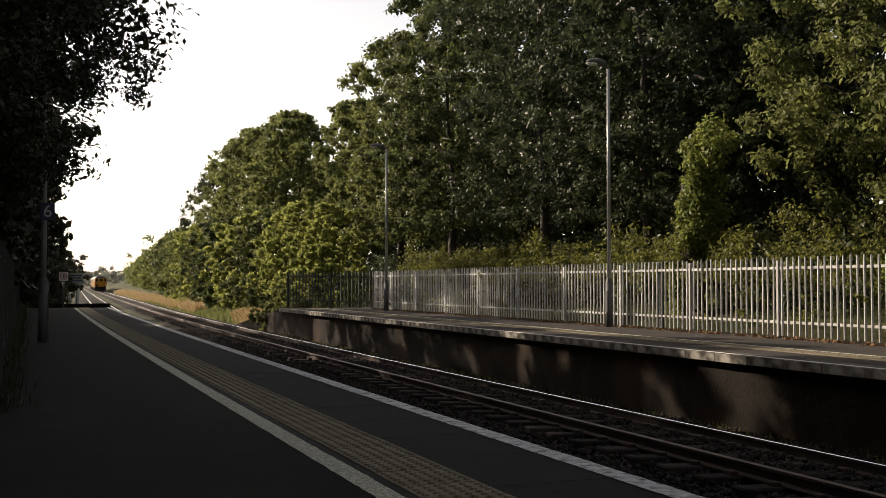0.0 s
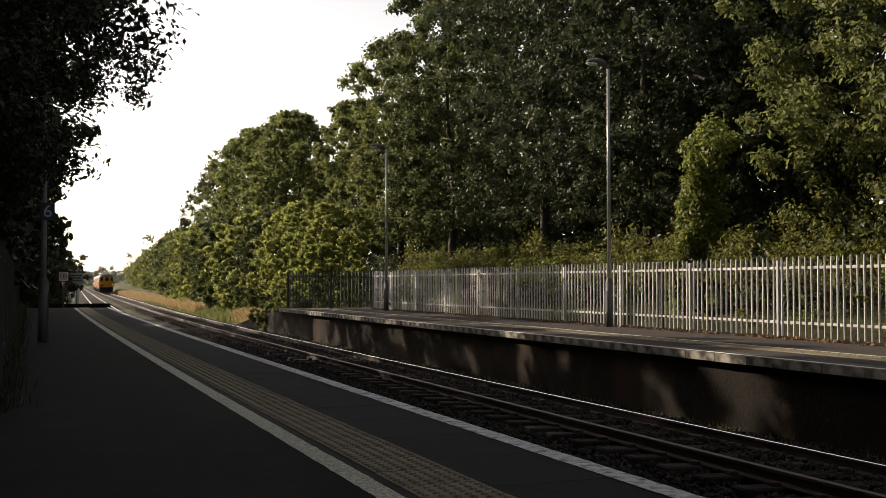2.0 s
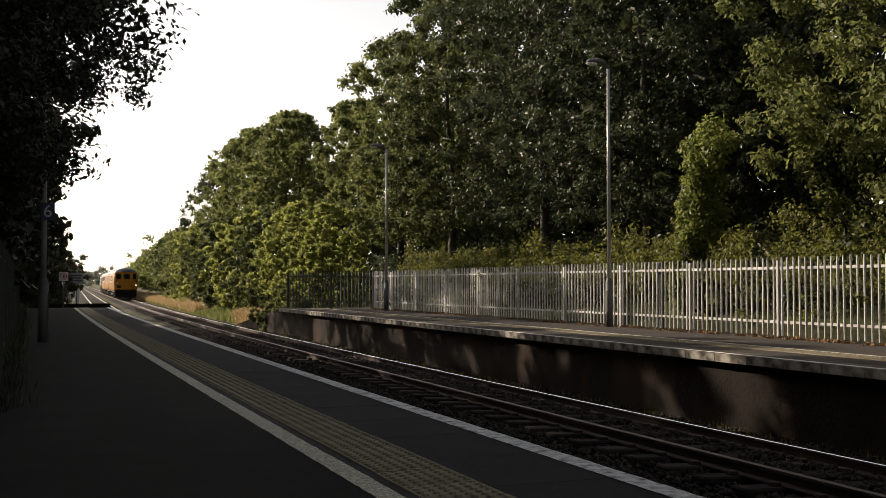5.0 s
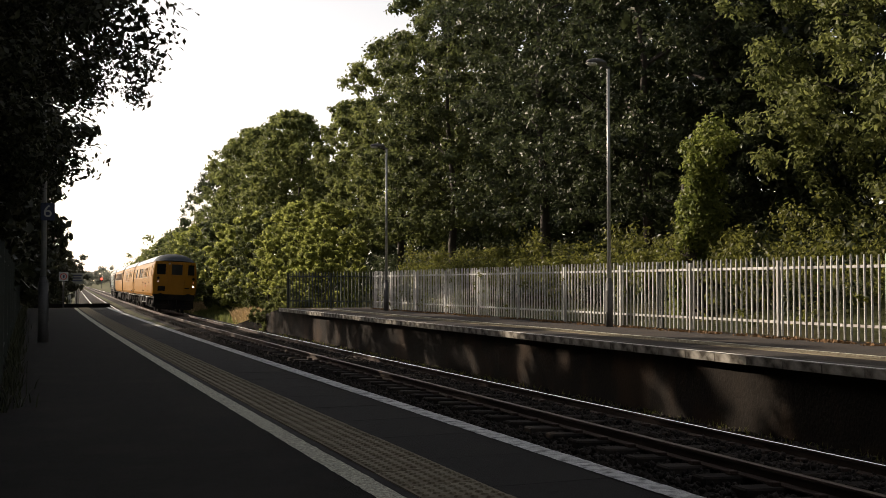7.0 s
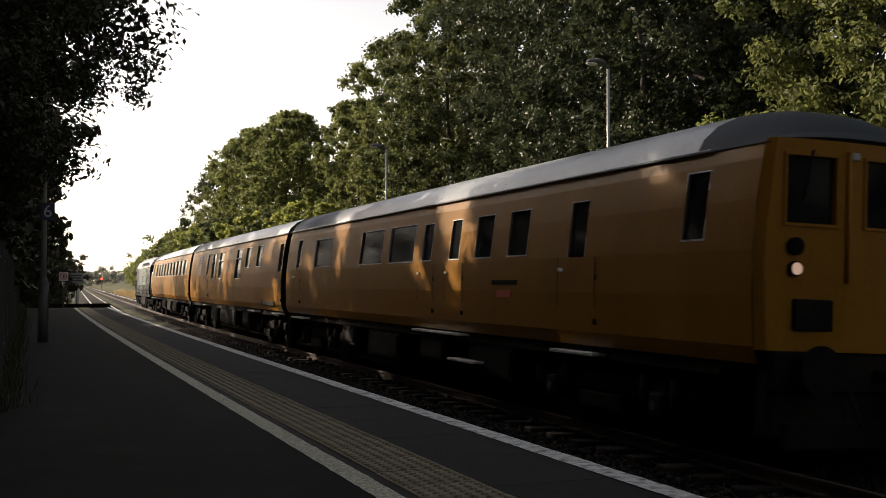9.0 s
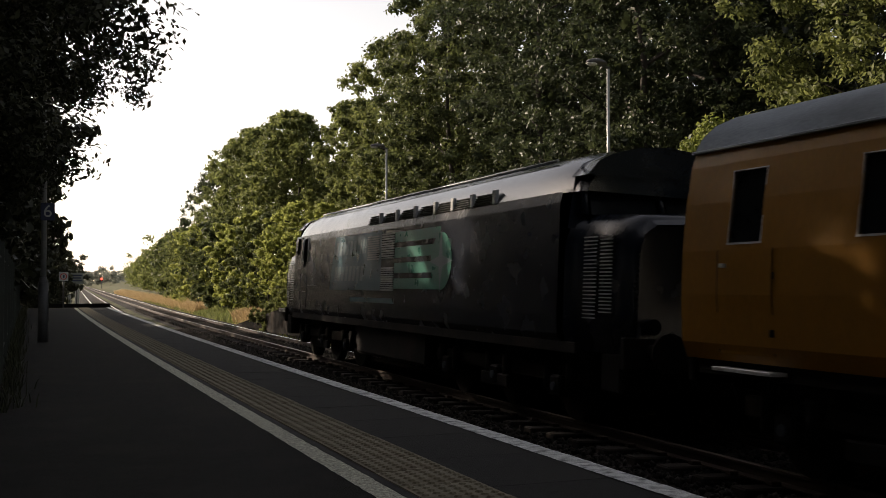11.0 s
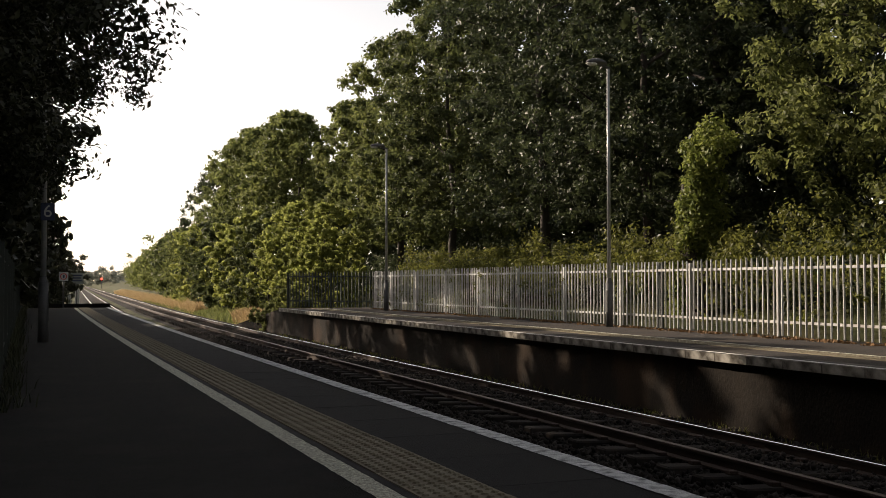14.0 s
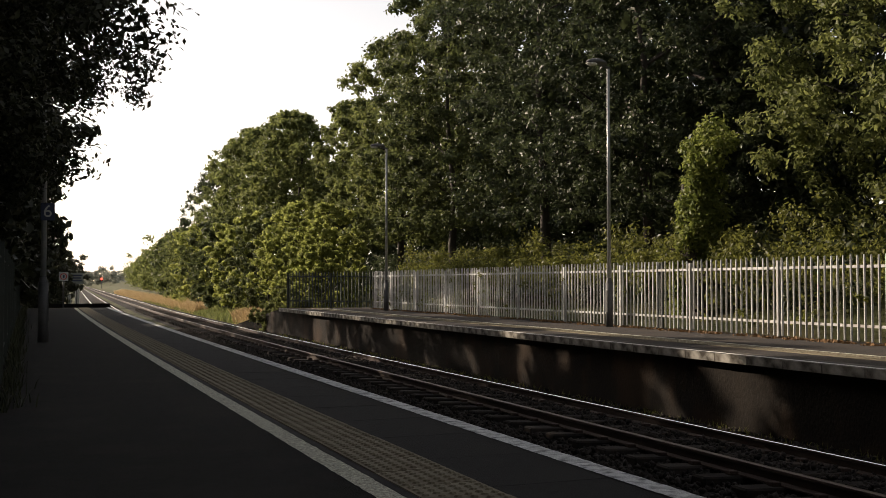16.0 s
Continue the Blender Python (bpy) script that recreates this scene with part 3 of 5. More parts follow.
def coach_roof(ob, y0, y1, vents=(), dome=False):
    def sc(y):
        if dome and y < y0 + 1.6:
            u = (y0 + 1.6 - y) / 1.6
            return 1 - 0.14 * u ** 3.0
        return 1.0

    def dr(y):
        if dome and y < y0 + 1.6:
            u = (y0 + 1.6 - y) / 1.6
            return -0.46 * u ** 3.4
        return 0.0
    prof2 = [(x, z) for x, z in COACH_ROOF]
    ys = ([y0, y0 + 0.1, y0 + 0.22, y0 + 0.38, y0 + 0.58, y0 + 0.85, y0 + 1.2] if dome else [y0]) + [y0 + 1.6, (y0 + y1) / 2, y1]
    full = [(-x, z) for x, z in prof2] + [(x, z) for x, z in reversed(prof2) if x > 1e-6]
    k, vs, fs = len(full), [], []
    for y in ys:
        s, q = sc(y), dr(y) / 0.58
        vs += [(x * (1 - (1 - s) * (z - 3.26) / 0.58), y, 3.26 + (z - 3.26) * (1 + q * 1.0)) for x, z in full]
    for i in range(len(ys) - 1):
        for j in range(k - 1):
            a = i * k + j
            fs.append((a, a + 1, a + k + 1, a + k))
    fs += [tuple(range(k)), tuple((len(ys) - 1) * k + i for i in reversed(range(k)))]
    nf = 6 * (k - 1) if dome else 0
    roof = part("roof", mesh_of("roof", vs[6 * k if dome else 0:], [tuple(v - (6 * k if dome else 0) for v in f) for f in (fs[nf:-2] + fs[-1:] if dome else fs)], M["train_roof"], smooth=True), None, ob, "grey curved metal roof")
    if dome:
        part("cab_dome", mesh_of("cab_dome", vs[:7 * k], fs[:nf] + fs[-2:-1], M["dome"], smooth=True), None, ob, "dark grey domed roof end over the cab")
    for s in (-1, 1):
        part("gutter", boxed(s * 1.30 - 0.018, s * 1.30 + 0.018, y0 + (0.9 if dome else 0.0), y1, 3.255, 3.285, 0.004), M["train_roof"], roof)
    for y in vents:
        bm = bmesh.new()
        tube(bm, (0.35, y, 3.80), (0.35, y, 3.90), 0.16, 0.12, n=12)
        part("roof_vent", bm, M["train_roof"], roof)
    return roof


def coach_ends(ob, y0, y1, front):
    """End walls; the driving end has no gangway."""
    full = COACH + COACH_ROOF[1:]
    outline = [(-x, z) for x, z in full] + [(x, z) for x, z in reversed(full) if x > 1e-6]
    for y, d in ((y0, -1), (y1, 1)):
        if front and d < 0:
            continue
        part("end_wall", mesh_of("end_wall", [(x, y, z) for x, z in outline], [tuple(range(len(outline)))], M["train_black"]), None, ob)
        bm = boxed(-0.5, 0.5, min(y, y + d * 0.28), max(y, y + d * 0.28), 1.1, 3.25, 0.08)
        part("gangway", bm, M["train_black"], ob, "black rubber gangway bellows")
        buffers(ob, y, d * 0.5)


def coach_base(name, label, holes, front=False, vents=()):
    ob = tagged(new(name), label, "railway coach")
    y0, y1 = (-10.38 if front else -9.83), 9.83
    part("body_side", side_mesh("body_side", COACH, y0, y1, holes, M["train_yellow"], -1), None, ob)
    part("body_side", side_mesh("body_side", COACH, y0, y1, [], M["train_yellow"], 1), None, ob)
    part("floor", boxed(-1.29, 1.29, y0, y1, 1.08, 1.12), M["train_black"], ob)
    # a plain dark lining behind the windows
    part("lining", boxed(-0.9, 1.2, y0 + 0.1, y1 - 0.1, 1.2, 3.2), M["train_black"], ob)
    coach_roof(ob, y0 - (0.0 if not front else 0.05), y1, vents, front)
    coach_ends(ob, y0, y1, front)
    for y in (-7.1, 7.1):
        wheelset_bogie(ob, y, 2, 2.6, 0.46)
    return ob


# --- driving coach that leads the train
W1 = [(8.35, 8.75, 2.27, 3.0), (5.3, 6.85, 2.27, 2.94), (1.42, 2.94, 2.27, 2.95), (-0.49, 0.99, 2.27, 2.95), (-1.43, -0.96, 2.27, 2.92), (-2.73, -2.30, 2.27, 2.92),
      (-4.04, -3.40, 2.27, 2.92), (-5.29, -4.64, 2.27, 2.92), (-7.0, -6.55, 2.17, 2.92), (-9.55, -9.15, 2.33, 3.05)]
dbso = coach_base("driving_coach", "yellow driving coach with a grey roof and three cab windows", W1, True)
for h in W1:
    pane(dbso, -1, COACH, *h)
part("blanked_window", mesh_of("blanked_window", [(-(wall_x(COACH, z) + 0.006), y, z) for y, z in ((3.38, 2.27), (4.86, 2.27), (4.86, 2.95), (3.38, 2.95))], [(0, 1, 2, 3)], M["train_yellow"]), None, dbso, "window plated over in yellow")
for y0, y1 in ((-1.6, -0.8), (-2.95, -2.15), (-7.3, -6.3), (8.2, 8.95)):
    door(dbso, y0, y1)
under_boxes(dbso, [(-4.6, -2.9, 0.42, 0.95), (-1.8, -0.6, 0.5, 0.95), (0.6, 2.6, 0.38, 0.95), (3.6, 4.6, 0.5, 0.95)])
grab_and_step(dbso, [(-2.95, -0.7, 1.03), (-7.35, -6.2, 0.98), (-3.6, -2.5, 0.62), (7.6, 8.9, 0.98)])
# roundel shapes and a dark word bar on the side
part("emblem", boxed(-1.41, -1.395, -5.03, -4.15, 1.84, 1.91), M["train_black"], dbso, "dark lettering bar")
part("emblem", boxed(-1.41, -1.395, -4.85, -4.35, 1.66, 1.76), M["red_mark"], dbso, "red emblem shape")
# cab front: flat in the middle, swept back at both sides
FRONT = [(-1.345, -10.38), (-1.30, -10.50), (-0.45, -10.6), (0.55, -10.6), (1.30, -10.50), (1.345, -10.38)]


def front_y(x):
    for (xa, ya), (xb, yb) in zip(FRONT, FRONT[1:]):
        if xa <= x <= xb:
            return ya + (yb - ya) * (x - xa) / (xb - xa)
    return -10.38


FW = [(-1.13, -0.59, 2.47, 3.13), (-0.22, 0.45, 2.47, 3.13), (0.80, 1.20, 2.47, 3.13)]
xs = sorted({x for x, _ in FRONT} | {x for h in FW for x in h[:2]})
zs = [1.22, 2.0, 2.47, 3.13, 3.30]
vs, fs, at = [], [], {}


def fv(x, z, d=0.0):
    k = (x, z, d)
    if k not in at:
        at[k] = len(vs)
        w = wall_x(COACH, z)
        xx = math.copysign(w, x) if abs(x) > 1.34 else math.copysign(w - 0.05, x) if abs(x) > 1.29 else x
        vs.append((xx, front_y(x) + d, z))
    return at[k]


for xa, xb in zip(xs, xs[1:]):
    for za, zb in zip(zs, zs[1:]):
        if any(h[0] <= xa and xb <= h[1] and h[2] <= za and zb <= h[3] for h in FW):
            continue
        fs.append((fv(xa, za), fv(xb, za), fv(xb, zb), fv(xa, zb)))
for a, b, c, e in FW:
    q = [(a, c), (b, c), (b, e), (a, e)]
    for p1, p2 in zip(q, q[1:] + q[:1]):
        fs.append((fv(*p1), fv(*p2), fv(*p2, 0.05), fv(*p1, 0.05)))
part("cab_front", mesh_of("cab_front", vs, fs, M["train_yellow"]), None, dbso, "flat yellow cab front")
for a, b, c, e in FW:
    w = part("cab_window", mesh_of("cab_window", [(x, front_y(x) + 0.045, z) for x, z in ((a, c), (b, c), (b, e), (a, e))], [(0, 1, 2, 3)], M["train_glass"]), None, dbso, "dark cab windscreen")
    bm = bmesh.new()
    loops = []
    for grow, d in ((0.035, 0.03), (0.03, -0.02), (0.004, -0.02), (0.0, 0.045)):
        loops.append([bm.verts.new((x, front_y(x) + d, z)) for x, z in ((a - grow, c - grow), (b + grow, c - grow), (b + grow, e + grow), (a - grow, e + grow))])
    for la, lb in zip(loops, loops[1:]):
        for k in range(4):
            bm.faces.new((la[k], la[(k + 1) % 4], lb[(k + 1) % 4], lb[k]))
    part("window_surround", bm, M["train_yellow"], w)
    bm = bmesh.new()
    xm = (a + b) / 2
    tube(bm, (xm, front_y(xm) - 0.03, e + 0.06), (xm - 0.12, front_y(xm) - 0.03, c + 0.22), 0.012, n=6)
    part("wiper", bm, M["train_black"], w)
for s in (-0.45, 0.62):
    bm = bmesh.new()
    tube(bm, (s, -10.62, 1.9), (s, -10.62, 3.2), 0.02, n=8)
    part("corner_rib", bm, M["train_yellow"], dbso)
part("grille", boxed(-1.04, -0.58, -10.59, -10.50, 1.42, 1.73, 0.01), M["train_black"], dbso, "dark ventilation grille")
part("number_bar", boxed(0.62, 0.92, -10.60, -10.55, 1.60, 1.66), M["train_black"], dbso, "dark number bar")
part("horn_cover", boxed(-0.42, -0.32, -10.63, -10.58, 3.12, 3.2, 0.01), M["louvre"], dbso)


def round_lamp(ob, x, z, r, mat, label):
    y = front_y(x)
    bm = bmesh.new()
    tube(bm, (x, y + 0.02, z), (x, y - 0.05, z), r * 1.25, n=18)
    h = part("lamp_housing", bm, M["train_black"], ob)
    bm = bmesh.new()
    tube(bm, (x, y - 0.045, z), (x, y - 0.058, z), r, n=18)
    part("lens", bm, mat, h, label)


round_lamp(dbso, 1.16, 1.755, 0.068, M["headlight"], "bright white headlight")
round_lamp(dbso, 1.16, 2.0, 0.055, M["orange_light"], "small orange marker light")
round_lamp(dbso, 1.16, 2.24, 0.07, M["train_glass"], "unlit tail light")
round_lamp(dbso, -1.03, 2.02, 0.06, M["marker_light"], "small white marker light")
round_lamp(dbso, -1.03, 2.24, 0.07, M["train_glass"], "unlit tail light")
buffers(dbso, -10.5, -0.6)
bm = bmesh.new()
box(bm, -1.25, 1.25, -10.48, -10.25, 0.35, 1.24, 0.04)
box(bm, -1.1, 1.1, -10.53, -10.42, 0.25, 0.55, 0.03)
part("snow_guard", bm, M["train_black"], dbso)
bm = bmesh.new()
tube(bm, (0.15, -10.5, 0.95), (0.15, -10.8, 0.45), 0.03, n=8)
part("brake_hose", bm, M["train_black"], dbso)
part("brake_hose", tube(bmesh.new(), (-0.35, -10.5, 0.95), (-0.35, -10.75, 0.5), 0.025, n=8), M["train_black"], dbso)
part("coupling_hook", tube(bmesh.new(), (0, -10.45, 1.0), (0, -10.9, 1.0), 0.07, n=10), M["train_black"], dbso)

# --- second coach, an older type with louvres and tall windows
W2 = [(4.55, 4.95, 2.16, 3.05), (2.75, 3.6, 2.05, 3.03), (0.75, 1.85, 2.05, 3.04), (-3.0, -1.95, 2.05, 3.04), (-4.65, -3.85, 2.39, 3.04), (-6.6, -5.8, 2.40, 3.04), (-9.72, -9.25, 2.15, 3.0)]
coach2 = coach_base("coach", "yellow test train coach with tall windows and white louvres", W2, vents=(-7, -4.5, -2, 0.5, 3, 5.5))
for i, h in enumerate(W2):
    pane(coach2, -1, COACH, *h, bar=2.72 if i in (1, 2, 3) else None)
bm = bmesh.new()
for i in range(14):
    z = 2.2 + i * 0.067
    box(bm, -(wall_x(COACH, z) + 0.02), -(wall_x(COACH, z) - 0.02), 6.45, 7.35, z, z + 0.03)
part("louvre_panel", bm, M["louvre"], coach2, "pale slatted ventilation louvre")
for y0, y1 in ((4.35, 5.15), (-9.8, -9.1)):
    door(coach2, y0, y1)
under_boxes(coach2, [(-4.2, -3.0, 0.45, 0.95), (-1.5, 1.8, 0.40, 0.95), (2.6, 4.2, 0.45, 0.95)])
grab_and_step(coach2, [(-9.8, -8.9, 1.0), (-6.2, -5.0, 1.0), (4.3, 5.2, 1.0)])
bm = boxed(-1.42, -1.39, -9.0, -7.2, 1.22, 1.34, 0.003)
part("writing_bar", bm, M["train_black"], coach2, "dark lettering bar")

# --- third coach with one long row of windows
W3 = [(-8.6 + i * 1.62, -8.6 + i * 1.62 + 1.28, 2.28, 2.98) for i in range(10)] + [(8.55, 9.05, 2.27, 3.0)]
coach3 = coach_base("coach", "yellow test train coach with a row of dark windows", W3, vents=(-6, -2, 2, 6))
for h in W3:
    pane(coach3, -1, COACH, *h)
door(coach3, 8.35, 9.2)
door(coach3, -9.75, -9.0)
under_boxes(coach3, [(-3.6, -1.8, 0.42, 0.95), (-0.8, 1.2, 0.40, 0.95), (2.0, 4.0, 0.45, 0.95)])
grab_and_step(coach3, [(8.3, 9.2, 1.0)])

# --- diesel locomotive that pushes at the rear
loco = tagged(new("locomotive"), "dark blue diesel locomotive with a low nose and green stripes", "locomotive")
LH = [(7.0, 7.5, 2.62, 3.05), (6.35, 6.75, 2.3, 3.02)]
part("body_side", side_mesh("body_side", LOCO, -7.55, 7.75, LH, M["loco_blue"], -1), None, loco)
part("body_side", side_mesh("body_side", LOCO, -7.75, 7.75, [], M["loco_blue"], 1), None, loco)
for h in LH:
    pane(loco, -1, LOCO, *h, frame_mat=M["loco_blue"])
part("lining", boxed(-1.0, 1.2, -7.3, 7.2, 1.2, 3.1), M["train_black"], loco)
ry = [-8.0, -7.75, -7.3, -6.5, 6.5, 7.3, 7.75, 8.0]
roof = part("roof", skin("roof", LOCO_ROOF, ry, M["loco_roof"], lambda y: 1 - 0.10 * max(0, abs(y) - 7.0) ** 2, lambda y: -0.32 * max(0, abs(y) - 7.2)), None, loco, "dark glossy curved roof")
for y in (4.6, 2.4, 0.2, -2.0, -4.2):
    part("roof_hatch", skin("roof_hatch", [(0.82, 3.68), (0.80, 3.72), (0.45, 3.83), (0.0, 3.86)], [y - 0.95, y + 0.95], M["loco_roof"]), None, roof)
bm = bmesh.new()
for s in (-1, 1):
    tube(bm, (s * 0.92, -6.6, 3.66), (s * 0.92, 6.6, 3.66), 0.018, n=6)
part("roof_rail", bm, M["louvre"], roof)
for d in (-1, 1):
    # nose
    NOSE = [(1.20, 1.0), (1.28, 1.25), (1.28, 2.35), (1.20, 2.62), (1.0, 2.76), (0.0, 2.82)]
    ys = [d * v for v in (7.6, 8.6, 8.95, 9.08, 9.15)]
    tab = dict(zip(ys, (1.0, 1.0, 0.97, 0.92, 0.84)))
    low = dict(zip(ys, (0.02, 0.0, -0.02, -0.05, -0.09)))
    nose = part("nose", skin("nose", NOSE, ys, M["loco_blue"], lambda y: tab[y], lambda y: low[y]), None, loco, "rounded dark nose end")
    for y0, y1, z0, z1 in ((8.56, 8.84, 1.50, 2.50), (8.14, 8.46, 1.42, 2.50)):
        bm = bmesh.new()
        n = 22
        for i in range(n):
            z = z0 + (z1 - z0) * i / n
            box(bm, -1.288, -1.27, min(d * y0, d * y1), max(d * y0, d * y1), z, z + 0.016)
        part("louvre_panel", bm, M["louvre"], nose, "slatted grey grille")
    for s in (-1, 1):
        bm = bmesh.new()
        tube(bm, (s * 0.85, d * 9.10, 1.35), (s * 0.85, d * 9.17, 1.35), 0.1, n=14)
        part("marker_lamp", bm, M["train_glass"], nose)
    # windscreens
    for x0, x1 in ((-1.05, -0.08), (0.08, 1.05)):
        vs = [(x0 * 1.05, d * 7.98, 2.78), (x1 * 1.05, d * 7.98, 2.78), (x1, d * 7.72, 3.38), (x0, d * 7.72, 3.38)]
        part("windscreen", mesh_of("windscreen", vs, [(0, 1, 2, 3)], M["train_glass"]), None, loco, "dark windscreen")
    vs = [(-1.33, d * 7.75, 2.6), (1.33, d * 7.75, 2.6), (1.22, d * 7.70, 3.3), (-1.22, d * 7.70, 3.3)]
    part("cab_front", mesh_of("cab_front", vs, [(0, 1, 2, 3)], M["loco_blue"]), None, loco)
    for x in (-1.2, 0, 1.2):
        part("pillar", tube(bmesh.new(), (x, d * 7.98, 2.76), (x * 0.92, d * 7.70, 3.42), 0.045, n=8), M["loco_blue"], loco)
    buffers(loco, d * 9.1, d)
    wheelset_bogie(loco, d * 5.2, 3, 2.05, 0.55)
    bm = bmesh.new()
    box(bm, -1.2, 1.2, min(d * 9.0, d * 8.5), max(d * 9.0, d * 8.5), 0.5, 1.02, 0.04)
    tube(bm, (0.2, d * 9.1, 0.95), (0.2, d * 9.4, 0.5), 0.03, n=8)
    tube(bm, (-0.3, d * 9.1, 0.95), (-0.3, d * 9.35, 0.5), 0.03, n=8)
    part("buffer_valance", bm, M["train_black"], loco)
part("fuel_tank", boxed(-1.2, 1.2, -2.2, 2.2, 0.35, 1.0, 0.06), M["train_black"], loco)
part("solebar", boxed(-1.3, 1.3, -8.0, 8.0, 0.95, 1.1, 0.01), M["train_black"], loco)


def livery(name, quad, mat, d, label=""):
    """A painted shape on the side: (y, z) corners, laid d over the panel."""
    vs = [(-(wall_x(LOCO, z) + d), y, z) for y, z in quad]
    return part(name, mesh_of(name, vs, [tuple(range(len(quad)))], mat), None, loco, label)


livery("livery_panel", [(4.12, 1.72), (0.2, 1.72), (0.2, 2.93), (3.72, 2.93)], M["loco_panel"], 0.004, "blue livery panel")
for z0, z1, words in ((2.50, 2.80, ((3.62, 1.95), (1.75, 1.18))), (1.92, 2.24, ((3.72, 1.35),))):
    for a, b in words:
        n = 6 if a - b > 1 else 3
        n = 8 if a - b > 2 else n
        w = (a - b) / n
        for i in range(n):
            y = a - i * w
            livery("lettering_bar", [(y, z0), (y - w * 0.62, z0), (y - w * 0.62 - 0.08, z1), (y - 0.08, z1)], M["loco_pale"], 0.008, "pale lettering bar")
for z0, z1 in ((2.66, 2.86), (2.36, 2.56), (2.06, 2.26), (1.76, 1.96)):
    livery("stripe", [(-0.64, z0), (-3.1, z0), (-3.1, z1), (-0.64, z1)], M["loco_green"], 0.004, "green stripe")
cy, cz = -3.18, 2.25
livery("emblem_disc", [(cy + 0.5 * math.cos(a), cz + 0.5 * math.sin(a)) for a in [i * math.pi / 14 for i in range(28)]], M["loco_green"], 0.010, "round green emblem")
star = []
for i in range(8):
    r = 0.56 if i % 2 == 0 else 0.13
    star.append((cy + r * math.cos(i * math.pi / 4), cz + r * math.sin(i * math.pi / 4)))
livery("emblem_star", star, M["loco_pale"], 0.015, "pale four-pointed star")
livery("lettering_bar", [(2.4, 1.47), (-0.7, 1.47), (-0.7, 1.57), (2.4, 1.57)], M["loco_panel"], 0.006, "small grey lettering bar")
for y0, y1, z0, z1 in ((0.34, 1.09, 2.35, 2.86), (-0.60, 0.14, 2.35, 2.88), (-0.60, 0.14, 1.72, 2.20)):
    bm = bmesh.new()
    n = 11
    for i in range(n):
        z = z0 + (z1 - z0) * i / n
        box(bm, -1.375, -1.34, y0, y1, z, z + 0.026)
    part("louvre_panel", bm, M["louvre"], loco, "pale slatted side louvre")
for y in (0.95, -0.1, -1.15, -2.2, -3.05, -3.9, -4.8):
    bm = bmesh.new()
    for i in range(5):
        z = 3.10 + i * 0.04
        box(bm, -1.335 + i * 0.016, -1.29 + i * 0.016, y - 0.36, y + 0.36, z, z + 0.016)
    part("cantrail_grille", bm, M["train_black"], loco, "dark grille under the roof edge")
    bm = bmesh.new()
    box(bm, -1.345, -1.28, y - 0.56, y - 0.44, 3.09, 3.31, 0.01)
    part("grille_divider", bm, M["louvre"], loco, "pale divider between the grilles")
for y in (6.2, 6.9):
    part("handrail", tube(bmesh.new(), (-1.39, y, 1.45), (-1.39, y, 2.15), 0.012, n=6), M["loco_blue"], loco)
for y0, y1, z in ((5.4, 6.3, 1.82), (6.4, 6.8, 1.66)):
    part("rain_strip", boxed(-1.365, -1.34, y0, y1, z - 0.006, z + 0.006), M["louvre"], loco)
for y in (6.30, 6.80):
    part("door_pillar", tube(bmesh.new(), (-1.365, y, 2.42), (-1.36, y, 3.02), 0.013, n=8), M["louvre"], loco, "bright metal door pillar")
part("cab_door", boxed(-1.362, -1.345, 6.36, 6.74, 1.25, 2.26, 0.006), M["loco_blue"], loco)
for d in (-1, 1):
    part("roof_brow", skin("roof_brow", [(1.22, 3.30), (1.05, 3.50), (0.8, 3.62), (0.4, 3.72), (0.0, 3.75)], [d * 7.6, d * 8.05], M["loco_roof"]), None, loco)
VEHICLES = [dbso, coach2, coach3, loco]

# ---------------------------------------------------------------- foliage
def leaf_cloud(name, centres, radii, count, size, mat, seed, droop=0.0, flat=0.75, shell=0.55):
    """Many small folded leaves gathered in clumps; each clump is an uneven ball of leaves."""
    rng = np.random.default_rng(seed)
    centres, radii = np.asarray(centres, float), np.asarray(radii, float)
    w = radii ** 2
    which = rng.choice(len(centres), count, p=w / w.sum())
    d = rng.normal(size=(count, 3))
    d /= np.linalg.norm(d, axis=1)[:, None]
    r = (shell + (1 - shell) * rng.random(count)) * (0.8 + 0.4 * rng.random(count))
    pos = centres[which] + d * (radii[which] * r)[:, None] * np.array([1, 1, flat])
    pos[:, 2] -= droop * rng.random(count)
    n = d * 0.55 + rng.normal(size=(count, 3)) * 0.55 + np.array([0, 0, 0.35])
    n /= np.linalg.norm(n, axis=1)[:, None]
    a = np.cross(n, rng.normal(size=(count, 3)))
    a /= np.linalg.norm(a, axis=1)[:, None]
    b = np.cross(n, a)
    s = size * (0.6 + 0.8 * rng.random(count))
    a *= s[:, None]
    b *= (s * 0.62)[:, None]
    fold = n * (s * 0.18)[:, None]
    v = np.stack([pos - a, pos - b * 0.9 + fold - a * 0.1, pos + a * 1.1, pos + b * 0.9 + fold - a * 0.1], 1).reshape(-1, 3)
    me = bpy.data.meshes.new(name)
    me.vertices.add(count * 4)
    me.vertices.foreach_set("co", v.ravel())
    me.loops.add(count * 6)
    i = np.arange(count)[:, None] * 4
    me.loops.foreach_set("vertex_index", np.concatenate([i, i + 1, i + 2, i, i + 2, i + 3], 1).ravel())
    me.polygons.add(count * 2)
    me.polygons.foreach_set("loop_start", np.arange(count * 2) * 3)
    me.materials.append(mat)
    me.update(calc_edges=True)
    return me


